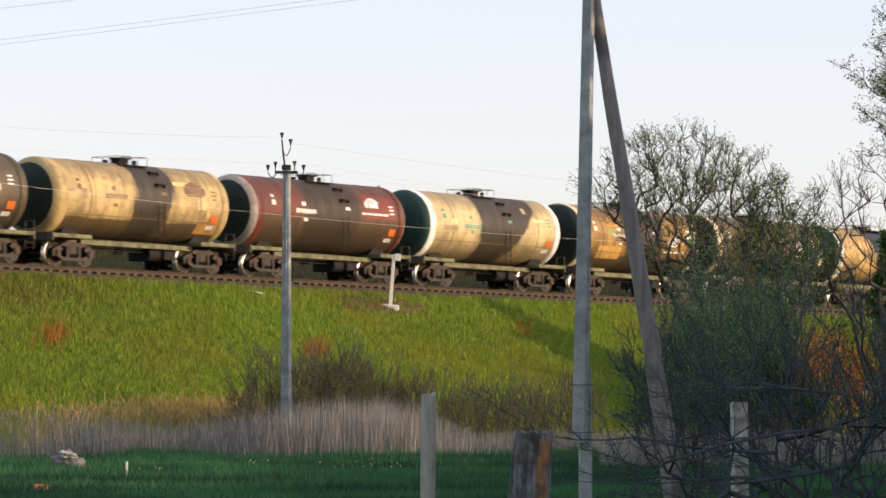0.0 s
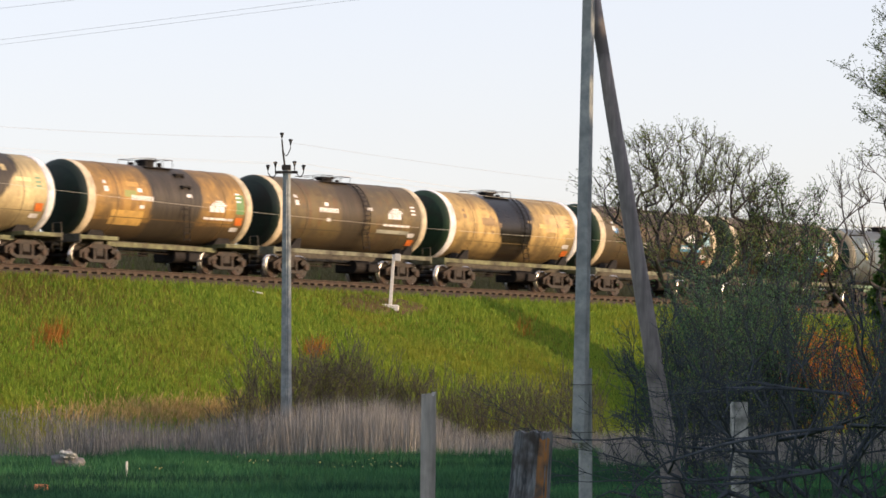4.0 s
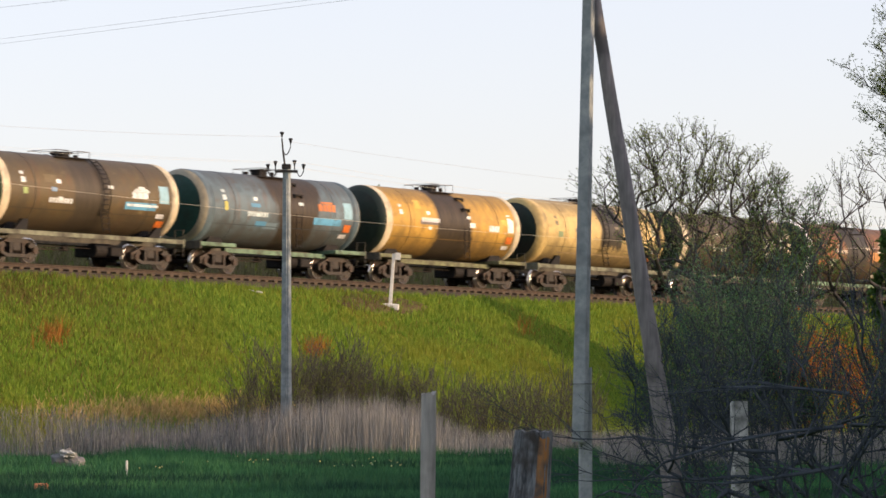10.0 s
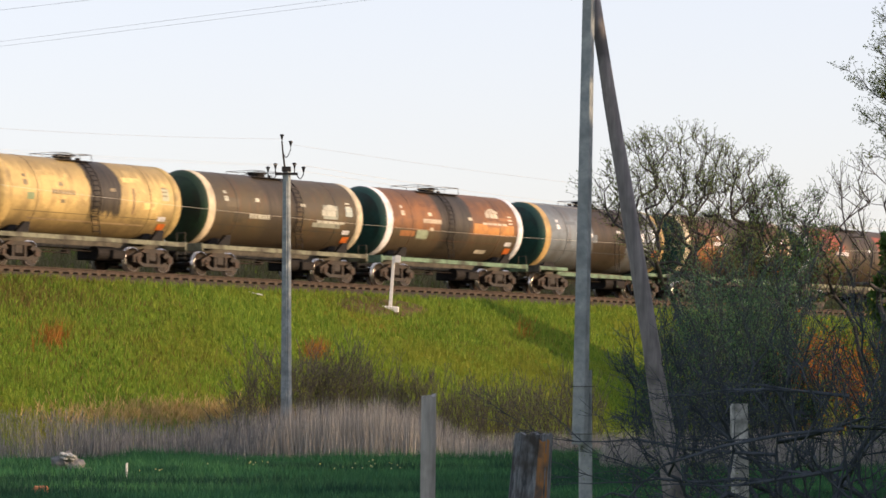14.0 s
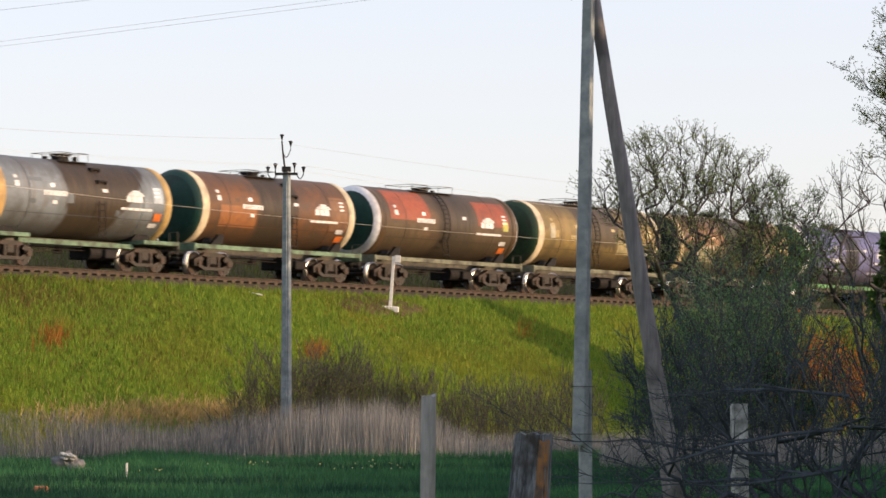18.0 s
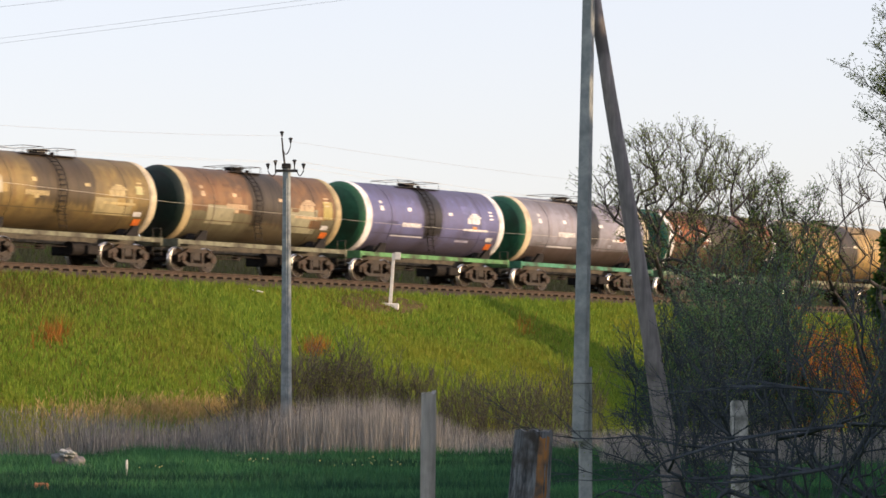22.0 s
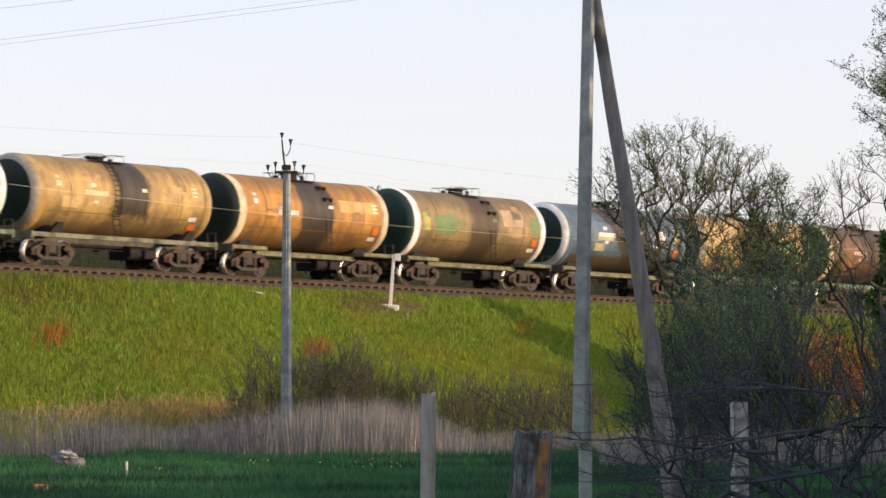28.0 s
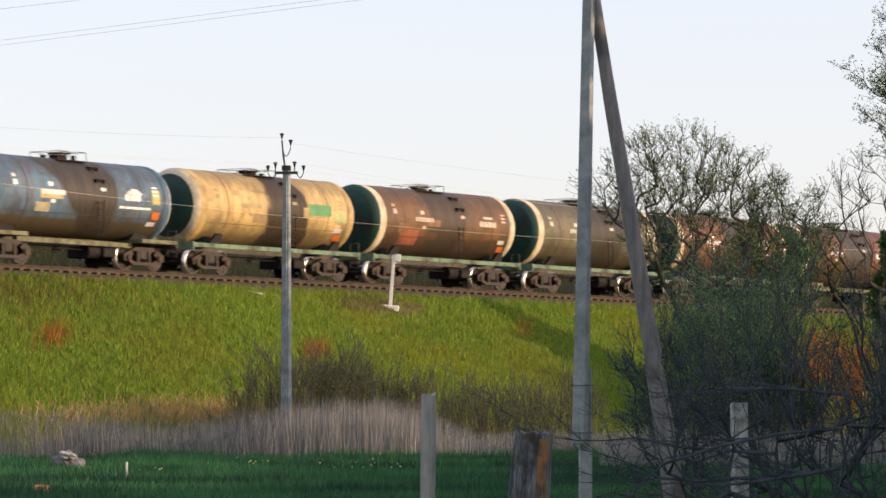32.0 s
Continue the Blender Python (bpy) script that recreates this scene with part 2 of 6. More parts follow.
# ---- mesh tools ----
def part(name, bm, material, parent=None, label=""):
    """One bmesh as one mesh object under a thing or a part."""
    me = bpy.data.meshes.new(name)
    bm.to_mesh(me)
    bm.free()
    me.materials.append(material)
    return place(name, me, material, parent, None, label)


def place(name, me, material=None, parent=None, m=None, label=""):
    """An object on a mesh that may be shared; its own material where one is given."""
    ob = new(name, me)
    if material and (not me.materials or me.materials[0] != material):
        ob.material_slots[0].link = "OBJECT"
        ob.material_slots[0].material = material
    if parent:
        ob.parent = parent
    if m is not None:
        ob.matrix_basis = m
    if label:
        ob["label"] = label
    return ob


def add_box(bm, x0, x1, y0, y1, z0, z1, bevel=0.0):
    made = bmesh.ops.create_cube(bm, size=1.0, matrix=Matrix.LocRotScale(((x0 + x1) / 2, (y0 + y1) / 2, (z0 + z1) / 2), None, (x1 - x0, y1 - y0, z1 - z0)))
    if bevel:
        edges = list({e for v in made["verts"] for e in v.link_edges})
        bmesh.ops.bevel(bm, geom=edges, offset=bevel, segments=1, affect="EDGES")
    return bm


def add_tube(bm, a, b, r0, r1=None, seg=8, caps=True):
    a, b = Vector(a), Vector(b)
    d = b - a
    m = Matrix.Translation((a + b) / 2) @ d.to_track_quat("Z", "Y").to_matrix().to_4x4()
    bmesh.ops.create_cone(bm, cap_ends=caps, segments=seg, radius1=r0, radius2=r0 if r1 is None else r1, depth=d.length, matrix=m)
    return bm


def add_lathe(bm, profile, seg=40, axis="X"):
    """Turns (along, radius) pairs round an axis."""
    rings = []
    for along, r in profile:
        ring = []
        for k in range(seg):
            a = 2 * math.pi * k / seg
            c, s = r * math.cos(a), r * math.sin(a)
            ring.append(bm.verts.new((along, c, s) if axis == "X" else (c, along, s) if axis == "Y" else (c, s, along)))
        rings.append(ring)
    for p, q in zip(rings, rings[1:]):
        for k in range(seg):
            bm.faces.new((p[k], p[(k + 1) % seg], q[(k + 1) % seg], q[k]))
    return rings


def shade(bm, smooth=True):
    bmesh.ops.recalc_face_normals(bm, faces=bm.faces)
    for f in bm.faces:
        f.smooth = smooth
    return bm


def fresh():
    return bmesh.new()


def box(*a):
    return add_box(fresh(), *a)


def mesh_of(name, verts, faces, material, smooth=False):
    me = bpy.data.meshes.new(name)
    me.from_pydata(verts, [], faces)
    me.materials.append(material)
    if smooth:
        me.shade_smooth()
    return me


def triangle_mesh(name, co, material):
    """A mesh of loose triangles from an array (n, 3, 3)."""
    n = len(co)
    me = bpy.data.meshes.new(name)
    me.vertices.add(n * 3)
    me.vertices.foreach_set("co", np.ascontiguousarray(co, dtype=np.float32).ravel())
    me.loops.add(n * 3)
    me.loops.foreach_set("vertex_index", np.arange(n * 3, dtype=np.int32))
    me.polygons.add(n)
    me.polygons.foreach_set("loop_start", np.arange(0, n * 3, 3, dtype=np.int32))
    me.update(calc_edges=True)
    me.materials.append(material)
    return me


def tube_mesh(name, segs, material, sides=5):
    """Limbs: each (a, b, ra, rb) becomes a tapered prism."""
    verts, faces = [], []
    for a, b, ra, rb in segs:
        k = sides if ra > 0.03 else 3
        d = (b - a).normalized()
        u = d.orthogonal().normalized()
        w = d.cross(u)
        base = len(verts)
        for p, r in ((a, ra), (b, rb)):
            for j in range(k):
                t = 2 * math.pi * j / k
                verts.append(p + (u * math.cos(t) + w * math.sin(t)) * r)
        for j in range(k):
            faces.append((base + j, base + (j + 1) % k, base + k + (j + 1) % k, base + k + j))
    return mesh_of(name, verts, faces, material, True)


# ---- terrain ----
def along(s, off, z):
    """A place by metres along the track, metres off its axis towards the meadow, and height."""
    return (s * TC + off * TS, DEPTH + s * TS - off * TC, z)


def ground_height(x, y):
    off = x * TS - (y - DEPTH) * TC
    a = abs(off)
    s = x * TC + (y - DEPTH) * TS
    lawn = 0.0
    if off > 0:
        lawn = 0.55 * min(1, max(0, (y - 74) / 40)) * min(1, max(0, (off - 16) / 6))
    lawn += 0.07 * noise.noise((x * 0.2, y * 0.2, 0)) * min(1, max(0, (off - 14) / 8))
    if a < 3.5:
        return RAIL - 0.62
    if off < 0:
        # higher ground across the line
        rise = RAIL - 0.62 + 2.5 * min(1, max(0, (a - 4.5) / 5.5)) - max(0, (a - 12) / 9)
        return max(rise + 0.15 * noise.noise((s * 0.2, off * 0.2, 5)), 0)
    bank = RAIL - 0.62 - (a - 3.5) / 1.75 + 0.3 * noise.noise((s * 0.075, off * 0.13, 9)) * min(1, (a - 3.5) / 3) + 0.16 * noise.noise((s * 0.16, off * 0.22, 3)) * min(1, (a - 3.5) / 2)
    return max(bank, lawn) if bank > -0.6 else lawn


def track_shape(name, profile, material, s0=-420.0, s1=900.0, step=12.0):
    """A profile of (off, z) drawn along the track."""
    verts, faces = [], []
    count = int((s1 - s0) / step) + 1
    for k in range(count):
        for off, z in profile:
            verts.append(along(s0 + k * step, off, z))
    w = len(profile)
    for k in range(count - 1):
        for j in range(w - 1):
            a = k * w + j
            faces.append((a, a + 1, a + w + 1, a + w))
    return mesh_of(name, verts, faces, material)


def build_ground():
    offs = [-3000, -1200, -400, -120, -80, -50, -30, -20, -15, -12, -10, -8.5, -7, -5.8, -4.5, -3.5, 0, 3.5]
    offs += [3.5 + 0.55 * k for k in range(1, 24)] + [16.7 + 1.6 * k for k in range(1, 36)] + [80, 95, 120, 180, 400, 1200, 3000]
    ss = [-3000, -1200, -500, -250, -140, -100] + [-80 + 1.6 * k for k in range(86)] + [60, 70, 85, 110, 160, 250, 420, 700, 1200, 3000]
    verts = []
    for s in ss:
        for off in offs:
            x, y, _ = along(s, off, 0)
            verts.append((x, y, ground_height(x, y)))
    w = len(offs)
    faces = [(k * w + j, k * w + j + 1, (k + 1) * w + j + 1, (k + 1) * w + j) for k in range(len(ss) - 1) for j in range(w - 1)]
    me = mesh_of("ground", verts, faces, SOIL, True)
    tagged(new("ground", me), "grassy meadow rising into a tall railway embankment", "ground", kind="structure")


build_ground()


def build_track():
    bed = new("ballast_bed", track_shape("ballast_bed", [(-3.3, RAIL - 0.66), (-1.5, RAIL - 0.3), (-1.3, RAIL - 0.25), (1.3, RAIL - 0.25), (1.5, RAIL - 0.28), (3.3, RAIL - 0.66)], BALLAST))
    tagged(bed, "brown crushed stone ballast along the embankment crest", "ballast", kind="structure")
    rails = []
    for side in (-0.797, 0.797):
        prof = [(-0.07, -0.18), (-0.07, -0.165), (-0.012, -0.14), (-0.012, -0.05), (-0.036, -0.035), (-0.036, 0), (0.036, 0), (0.036, -0.035), (0.012, -0.05), (0.012, -0.14), (0.07, -0.165), (0.07, -0.18)]
        rails.append(tagged(new("rail", track_shape("rail", [(side + o, RAIL + z) for o, z in prof], RAILSTEEL)), "rusty steel running rail on sleepers", "rail", "rails of the track", "structure"))
    return bed


TRACKBED = build_track()


# ---- tank cars ----
R, ZC = 1.5, 2.66           # tank radius and the height of its axis over the rail


def curved_patch(x0, x1, a0, a1, lift=0.012, seg=6):
    """A sheet on the tank's side: angles in degrees from level, up positive."""
    bm = fresh()
    rows = []
    for k in range(seg + 1):
        a = radians(a0 + (a1 - a0) * k / seg)
        y, z = -(R + lift) * math.cos(a), (R + lift) * math.sin(a)
        rows.append((bm.verts.new((x0, y, z)), bm.verts.new((x1, y, z))))
    for p, q in zip(rows, rows[1:]):
        f = bm.faces.new((p[0], p[1], q[1], q[0]))
        f.smooth = True
    return bm


def to_mesh(name, bm, material):
    me = bpy.data.meshes.new(name)
    bm.to_mesh(me)
    bm.free()
    me.materials.append(material)
    return me


def join_patches(specs):
    bm = fresh()
    for sp in specs:
        b2 = curved_patch(*sp)
        me = bpy.data.meshes.new("tmp")
        b2.to_mesh(me)
        b2.free()
        bm.from_mesh(me)
        bpy.data.meshes.remove(me)
    return bm


def lathe_mesh(name, profile, material, seg=44):
    bm = fresh()
    add_lathe(bm, profile, seg)
    return to_mesh(name, shade(bm), material)


PLAIN = surface("plain_grey_paint", (0.3, 0.3, 0.3), (0.36, 0.36, 0.36), 6, 0.5, 0, 0.1)
CAR = {}


def car_meshes():
    m = CAR
    m["barrel"] = lathe_mesh("tank_barrel", [(-4.62, R), (-3, R), (-1, R), (1, R), (3, R), (4.62, R)], PLAIN, 56)
    m["band"] = lathe_mesh("end_band", [(0, R), (0, R + 0.006), (0.34, R + 0.006), (0.42, R - 0.01)], PLAIN, 56)
    m["ring"] = lathe_mesh("end_ring", [(0.4, R - 0.005), (0.5, R - 0.05), (0.58, R - 0.13), (0.64, R - 0.24)], PLAIN, 56)
    m["dish"] = lathe_mesh("end_dish", [(0.64, R - 0.24), (0.69, R - 0.4), (0.75, R - 0.7), (0.79, R - 1.1), (0.8, 0.02)], PLAIN, 56)
    m["strap"] = lathe_mesh("strap", [(-0.022, R), (-0.022, R + 0.01), (0.022, R + 0.01), (0.022, R)], PLAIN, 44)
    m["seam"] = to_mesh("shell_seam", curved_patch(-4.6, 4.6, -27.5, -26.3, 0.01, 2), PLAIN)
    # filling hatch
    bm = fresh()
    add_tube(bm, (0, 0, R - 0.06), (0, 0, R + 0.2), 0.34, seg=20)
    add_tube(bm, (0, 0, R + 0.2), (0, 0, R + 0.27), 0.4, seg=20)
    add_tube(bm, (0.2, -0.46, R + 0.24), (0.2, 0.46, R + 0.24), 0.025, seg=6)
    add_tube(bm, (0.75, -0.1, R - 0.06), (0.75, -0.1, R + 0.2), 0.09, seg=10)
    add_tube(bm, (-0.7, 0.15, R - 0.06), (-0.7, 0.15, R + 0.16), 0.11, seg=10)
    m["hatch"] = to_mesh("hatch", bm, BLACK)
    # platform and rail on top
    for key, half, rail in (("platform_short", 0.8, 0.25), ("platform_long", 1.5, 0.2), ("platform_low", 0.95, 0.17)):
        bm = fresh()
        for y in (-0.58, 0.58):
            add_box(bm, -half, half, y - 0.15, y + 0.15, R - 0.11, R - 0.08)
            for x in (-half, -half / 3, half / 3, half):
                add_tube(bm, (x, y * 0.9, R - 0.2), (x, y * 0.9, R - 0.09), 0.02, seg=5)
        m[key] = to_mesh("walkway", bm, BLACK)
        bm = fresh()
        for x0, x1 in ((-half, -half * 0.25), (half * 0.3, half)):
            for y in (-0.72, 0.72):
                for x in (x0, x1):
                    add_tube(bm, (x, y, R - 0.12), (x, y, R + rail), 0.013, seg=5)
                add_tube(bm, (x0, y, R + rail), (x1, y, R + rail), 0.014, seg=5)
            for x in (x0, x1):
                add_tube(bm, (x, -0.72, R + rail), (x, 0.72, R + rail), 0.012, seg=5)
        m[key + "_rail"] = to_mesh("guard_rail", bm, RAILPAINT)
    # side ladder that follows the shell
    bm = fresh()
    for x in (-0.2, 0.2):
        prev = None
        for k in range(13):
            a = radians(62 - 7.3 * k)
            p = (x, -(R + 0.1) * math.cos(a), (R + 0.1) * math.sin(a))
            if prev:
                add_tube(bm, prev, p, 0.022, seg=5)
            prev = p
        add_tube(bm, prev, (x, -R - 0.06, -1.45), 0.022, seg=5)
    for k in range(13):
        a = radians(60 - 7.3 * k)
        p = (-(R + 0.1) * math.cos(a), (R + 0.1) * math.sin(a))
        add_tube(bm, (-0.2, *p), (0.2, *p), 0.018, seg=5)
    for k in range(4):
        add_tube(bm, (-0.2, -R - 0.07, -0.65 - 0.22 * k), (0.2, -R - 0.07, -0.65 - 0.22 * k), 0.018, seg=5)
    m["ladder"] = to_mesh("ladder", bm, BLACK)
    # low steps and a straight ladder
    bm = fresh()
    add_box(bm, -0.26, 0.26, -0.06, 0.1, -0.03, 0.03)
    add_box(bm, -0.26, -0.2, -0.06, 0.12, -0.12, 0.03)
    add_box(bm, 0.2, 0.26, -0.06, 0.12, -0.12, 0.03)
    m["steps"] = to_mesh("climbing_step", bm, BLACK)
    bm = fresh()
    for x in (-0.18, 0.18):
        add_tube(bm, (x, -R - 0.09, -0.1), (x, -R - 0.09, -1.5), 0.02, seg=5)
    for k in range(6):
        add_tube(bm, (-0.18, -R - 0.09, -0.2 - 0.24 * k), (0.18, -R - 0.09, -0.2 - 0.24 * k), 0.016, seg=5)
    m["low_ladder"] = to_mesh("ladder", bm, BLACK)
    # frame, heights from the rail
    def channel(x0, x1, y, z0, z1):
        b = fresh()
        t = -0.1 if y > 0 else 0.1
        add_box(b, x0, x1, min(y, y + 0.02 * (1 if t > 0 else -1)), max(y, y + 0.02 * (1 if t > 0 else -1)), z0, z1)
        for z in (z0, z1 - 0.02):
            add_box(b, x0, x1, min(y, y + t), max(y, y + t), z, z + 0.02)
        return b
    m["beam_n"] = to_mesh("side_beam", channel(-5.45, 5.45, -1.48, 1.03, 1.21), PLAIN)
    m["beam_f"] = to_mesh("side_beam", channel(-5.45, 5.45, 1.48, 1.03, 1.21), PLAIN)
    for k, (x0, x1) in enumerate(((-5.5, -3.25), (3.35, 5.5))):
        bm = fresh()
        add_box(bm, x0, x1, -1.5, 1.5, 1.04, 1.2, 0.02)
        m["plate%d" % k] = to_mesh("end_platform", bm, PLAIN)
    m["sill"] = to_mesh("centre_sill", add_box(box(-5.6, 5.6, -0.3, -0.14, 0.82, 1.12), -5.6, 5.6, 0.14, 0.3, 0.82, 1.12), PLAIN)
    m["midbeam"] = to_mesh("middle_beam", box(-3.3, 3.4, -0.95, -0.72, 0.86, 1.04, 0.01), PLAIN)
    bm = box(-0.06, 0.06, -1.48, 1.48, 0.92, 1.24, 0.015)
    m["end_beam"] = to_mesh("end_beam", bm, PLAIN)
    # saddles with a stepped outline
    bm = fresh()
    for y in (-0.9, 0.25):
        pts = [(-0.6, 1.18), (0.6, 1.18), (0.3, 1.5), (-0.3, 1.5)]
        lo, hi = ([bm.verts.new((x, yy, z)) for x, z in pts] for yy in (y, y + 0.65))
        bm.faces.new(lo)
        bm.faces.new(hi[::-1])
        for k in range(4):
            bm.faces.new((lo[k], hi[k], hi[(k + 1) % 4], lo[(k + 1) % 4]))
    bmesh.ops.recalc_face_normals(bm, faces=bm.faces)
    m["saddle"] = to_mesh("saddle", bm, BLACK)
    bm = fresh()
    steps = [(-0.5, 1.22)]
    for k in range(5):
        steps += [(-0.5 + 0.1 * k, 1.22 + 0.08 * (k + 1)), (-0.4 + 0.1 * k, 1.22 + 0.08 * (k + 1))]
    steps += [(0.25, 1.62), (0.16, 1.22)]
    lo, hi = ([bm.verts.new((x, y, z)) for x, z in steps] for y in (-1.44, -1.28))
    bm.faces.new(lo)
    bm.faces.new(hi[::-1])
    for k in range(len(steps)):
        bm.faces.new((lo[k], hi[k], hi[(k + 1) % len(steps)], lo[(k + 1) % len(steps)]))
    bmesh.ops.recalc_face_normals(bm, faces=bm.faces)
    m["bracket"] = to_mesh("stepped_bracket", bm, BLACK)
    # coupler
    bm = fresh()
    add_box(bm, -0.55, 0.1, -0.11, 0.11, 0.92, 1.16, 0.02)
    add_box(bm, 0.05, 0.5, -0.2, 0.2, 0.86, 1.22, 0.05)
    add_tube(bm, (0.1, 0.25, 0.95), (0.5, 0.3, 0.55), 0.03, seg=6)
    m["coupler"] = to_mesh("coupler", bm, BLACK)
    # brake gear
    bm = fresh()
    add_tube(bm, (0.3, -0.55, 0.66), (1.35, -0.55, 0.66), 0.27, seg=16)
    add_box(bm, 0.5, 1.6, -0.3, 0.5, 0.42, 0.85, 0.04)
    add_box(bm, 1.0, 1.75, -0.95, -0.5, 0.45, 0.8, 0.03)
    m["reservoir"] = to_mesh("air_reservoir", bm, BLACK)
    bm = fresh()
    add_tube(bm, (0, 0, 0.75), (0, 0, 1.2), 0.13, seg=10)
    add_tube(bm, (0, 0, 0.6), (0, 0, 0.78), 0.19, seg=10)
    add_tube(bm, (-2.4, -0.5, 0.72), (1.0, -0.5, 0.72), 0.02, seg=5)
    add_tube(bm, (-2.4, -0.2, 0.62), (-0.2, -0.3, 0.62), 0.025, seg=5)
    m["drain"] = to_mesh("drain_valve", bm, GRIME)
    bm = fresh()
    for y in (-1.42, -1.0):
        add_tube(bm, (5.5, y, 0.55), (5.5, y, 1.6), 0.018, seg=5)
    for z in (0.62, 0.9, 1.6):
        add_tube(bm, (5.5, -1.42, z), (5.5, -1.0, z), 0.018, seg=5)
    m["end_step"] = to_mesh("end_ladder", bm, PLAIN)
    # bogie
    bm = fresh()
    add_box(bm, -0.24, 0.24, -1.1, 1.1, 0.42, 0.78, 0.04)
    add_tube(bm, (0, 0, 0.75), (0, 0, 0.95), 0.28, seg=14)
    m["bolster"] = to_mesh("bogie", bm, GRIME)

    def side_frame():
        b = fresh()
        outer = [(-1.2, 0.36), (-1.2, 0.62), (-0.75, 0.78), (-0.5, 0.9), (0.5, 0.9), (0.75, 0.78), (1.2, 0.62), (1.2, 0.36), (0.95, 0.36), (0.62, 0.2), (-0.62, 0.2), (-0.95, 0.36)]
        for pts in (outer[0:3] + [(-0.62, 0.62), (-0.8, 0.5), (-0.95, 0.36)],
                    [(-0.75, 0.78), (-0.5, 0.9), (0.5, 0.9), (0.75, 0.78), (0.55, 0.74), (-0.55, 0.74)],
                    [(1.2, 0.36), (0.95, 0.36), (0.8, 0.5), (0.62, 0.62), (0.75, 0.78), (1.2, 0.62)],
                    [(-0.95, 0.36), (-0.62, 0.2), (0.62, 0.2), (0.95, 0.36), (0.8, 0.42), (0.52, 0.32), (-0.52, 0.32), (-0.8, 0.42)],
                    [(-0.4, 0.32), (-0.28, 0.32), (-0.28, 0.74), (-0.4, 0.74)], [(0.28, 0.32), (0.4, 0.32), (0.4, 0.74), (0.28, 0.74)]):
            lo = [b.verts.new((x, -0.09, z)) for x, z in pts]
            hi = [b.verts.new((x, 0.09, z)) for x, z in pts]
            b.faces.new(lo)
            b.faces.new(hi[::-1])
            for k in range(len(pts)):
                b.faces.new((lo[k], hi[k], hi[(k + 1) % len(pts)], lo[(k + 1) % len(pts)]))
        bmesh.ops.recalc_face_normals(b, faces=b.faces)
        return b
    m["side_frame"] = to_mesh("side_frame", side_frame(), GRIME)
    bm = fresh()
    add_lathe(bm, [(0.31, 0.0), (0.31, 0.075)] + [(0.325 + 0.025 * k, 0.05 if k % 2 else 0.075) for k in range(10)] + [(0.58, 0.075), (0.58, 0.0)], 8, "Z")
    m["spring"] = to_mesh("spring", shade(bm, False), GRIME)
    bm = fresh()
    add_tube(bm, (0, -0.14, 0), (0, 0.1, 0), 0.14, seg=12)
    add_tube(bm, (0, -0.17, 0), (0, -0.13, 0), 0.1, seg=10)
    m["axle_box"] = to_mesh("axle_box", bm, GRIME)
    # wheelset: faces in grime, running surface bright
    bm = fresh()
    add_tube(bm, (0, -1.0, 0), (0, 1.0, 0), 0.085, seg=10)
    for s in (-1, 1):
        add_lathe(bm, [(s * 0.86, 0.02), (s * 0.865, 0.16), (s * 0.83, 0.2), (s * 0.815, 0.36), (s * 0.865, 0.4), (s * 0.87, 0.455)], 28, "Y")
        add_lathe(bm, [(s * 0.72, 0.02), (s * 0.725, 0.16), (s * 0.76, 0.2), (s * 0.76, 0.36), (s * 0.72, 0.4), (s * 0.715, 0.5)], 28, "Y")
        for k in range(4):
            a = math.pi / 2 * k
            add_tube(bm, (0.28 * math.cos(a), s * 0.8, 0.28 * math.sin(a)), (0.28 * math.cos(a), s * 0.85, 0.28 * math.sin(a)), 0.03, seg=5)
    plain_count = len(bm.faces)
    for s in (-1, 1):
        add_lathe(bm, [(s * 0.87, 0.455), (s * 0.862, 0.475), (s * 0.76, 0.48), (s * 0.745, 0.503), (s * 0.715, 0.5)], 28, "Y")
    bmesh.ops.recalc_face_normals(bm, faces=bm.faces)
    bm.faces.ensure_lookup_table()
    for k, f in enumerate(bm.faces):
        f.smooth = k < plain_count
        f.material_index = int(k >= plain_count)
    m["wheelset"] = to_mesh("wheelset", bm, GRIME)
    m["wheelset"].materials.append(TREAD)


car_meshes()
PAINTS = {}
FRAMES = {}


def paint(rgb, rough=0.5):
    key = (*rgb, rough)
    if key not in PAINTS:
        PAINTS[key] = surface("paint", tuple(c * 0.82 for c in rgb), tuple(min(1, c * 1.1) for c in rgb), 5, rough, 0, 0.15, 0.01, tuple(c * 0.55 + 0.015 for c in rgb), 1.1)
    return PAINTS[key]


CREAM, WHITE, DKGREEN, TEAL, GREEN = (0.64, 0.54, 0.38), (0.8, 0.8, 0.82), (0.013, 0.027, 0.019), (0.013, 0.06, 0.048), (0.02, 0.05, 0.024)
BROWNSPILL, BLACKSPILL, GREYSPILL = (0.04, 0.03, 0.022, 0.95), (0.008, 0.008, 0.01, 1.05), (0.043, 0.039, 0.036, 0.95)
THINSPILL, BLUESPILL = (0.045, 0.037, 0.03, 0.75), (0.016, 0.018, 0.026, 0.92)
PALE, OLIVE, MINT = (0.26, 0.27, 0.19), (0.25, 0.26, 0.14), (0.2, 0.33, 0.22)
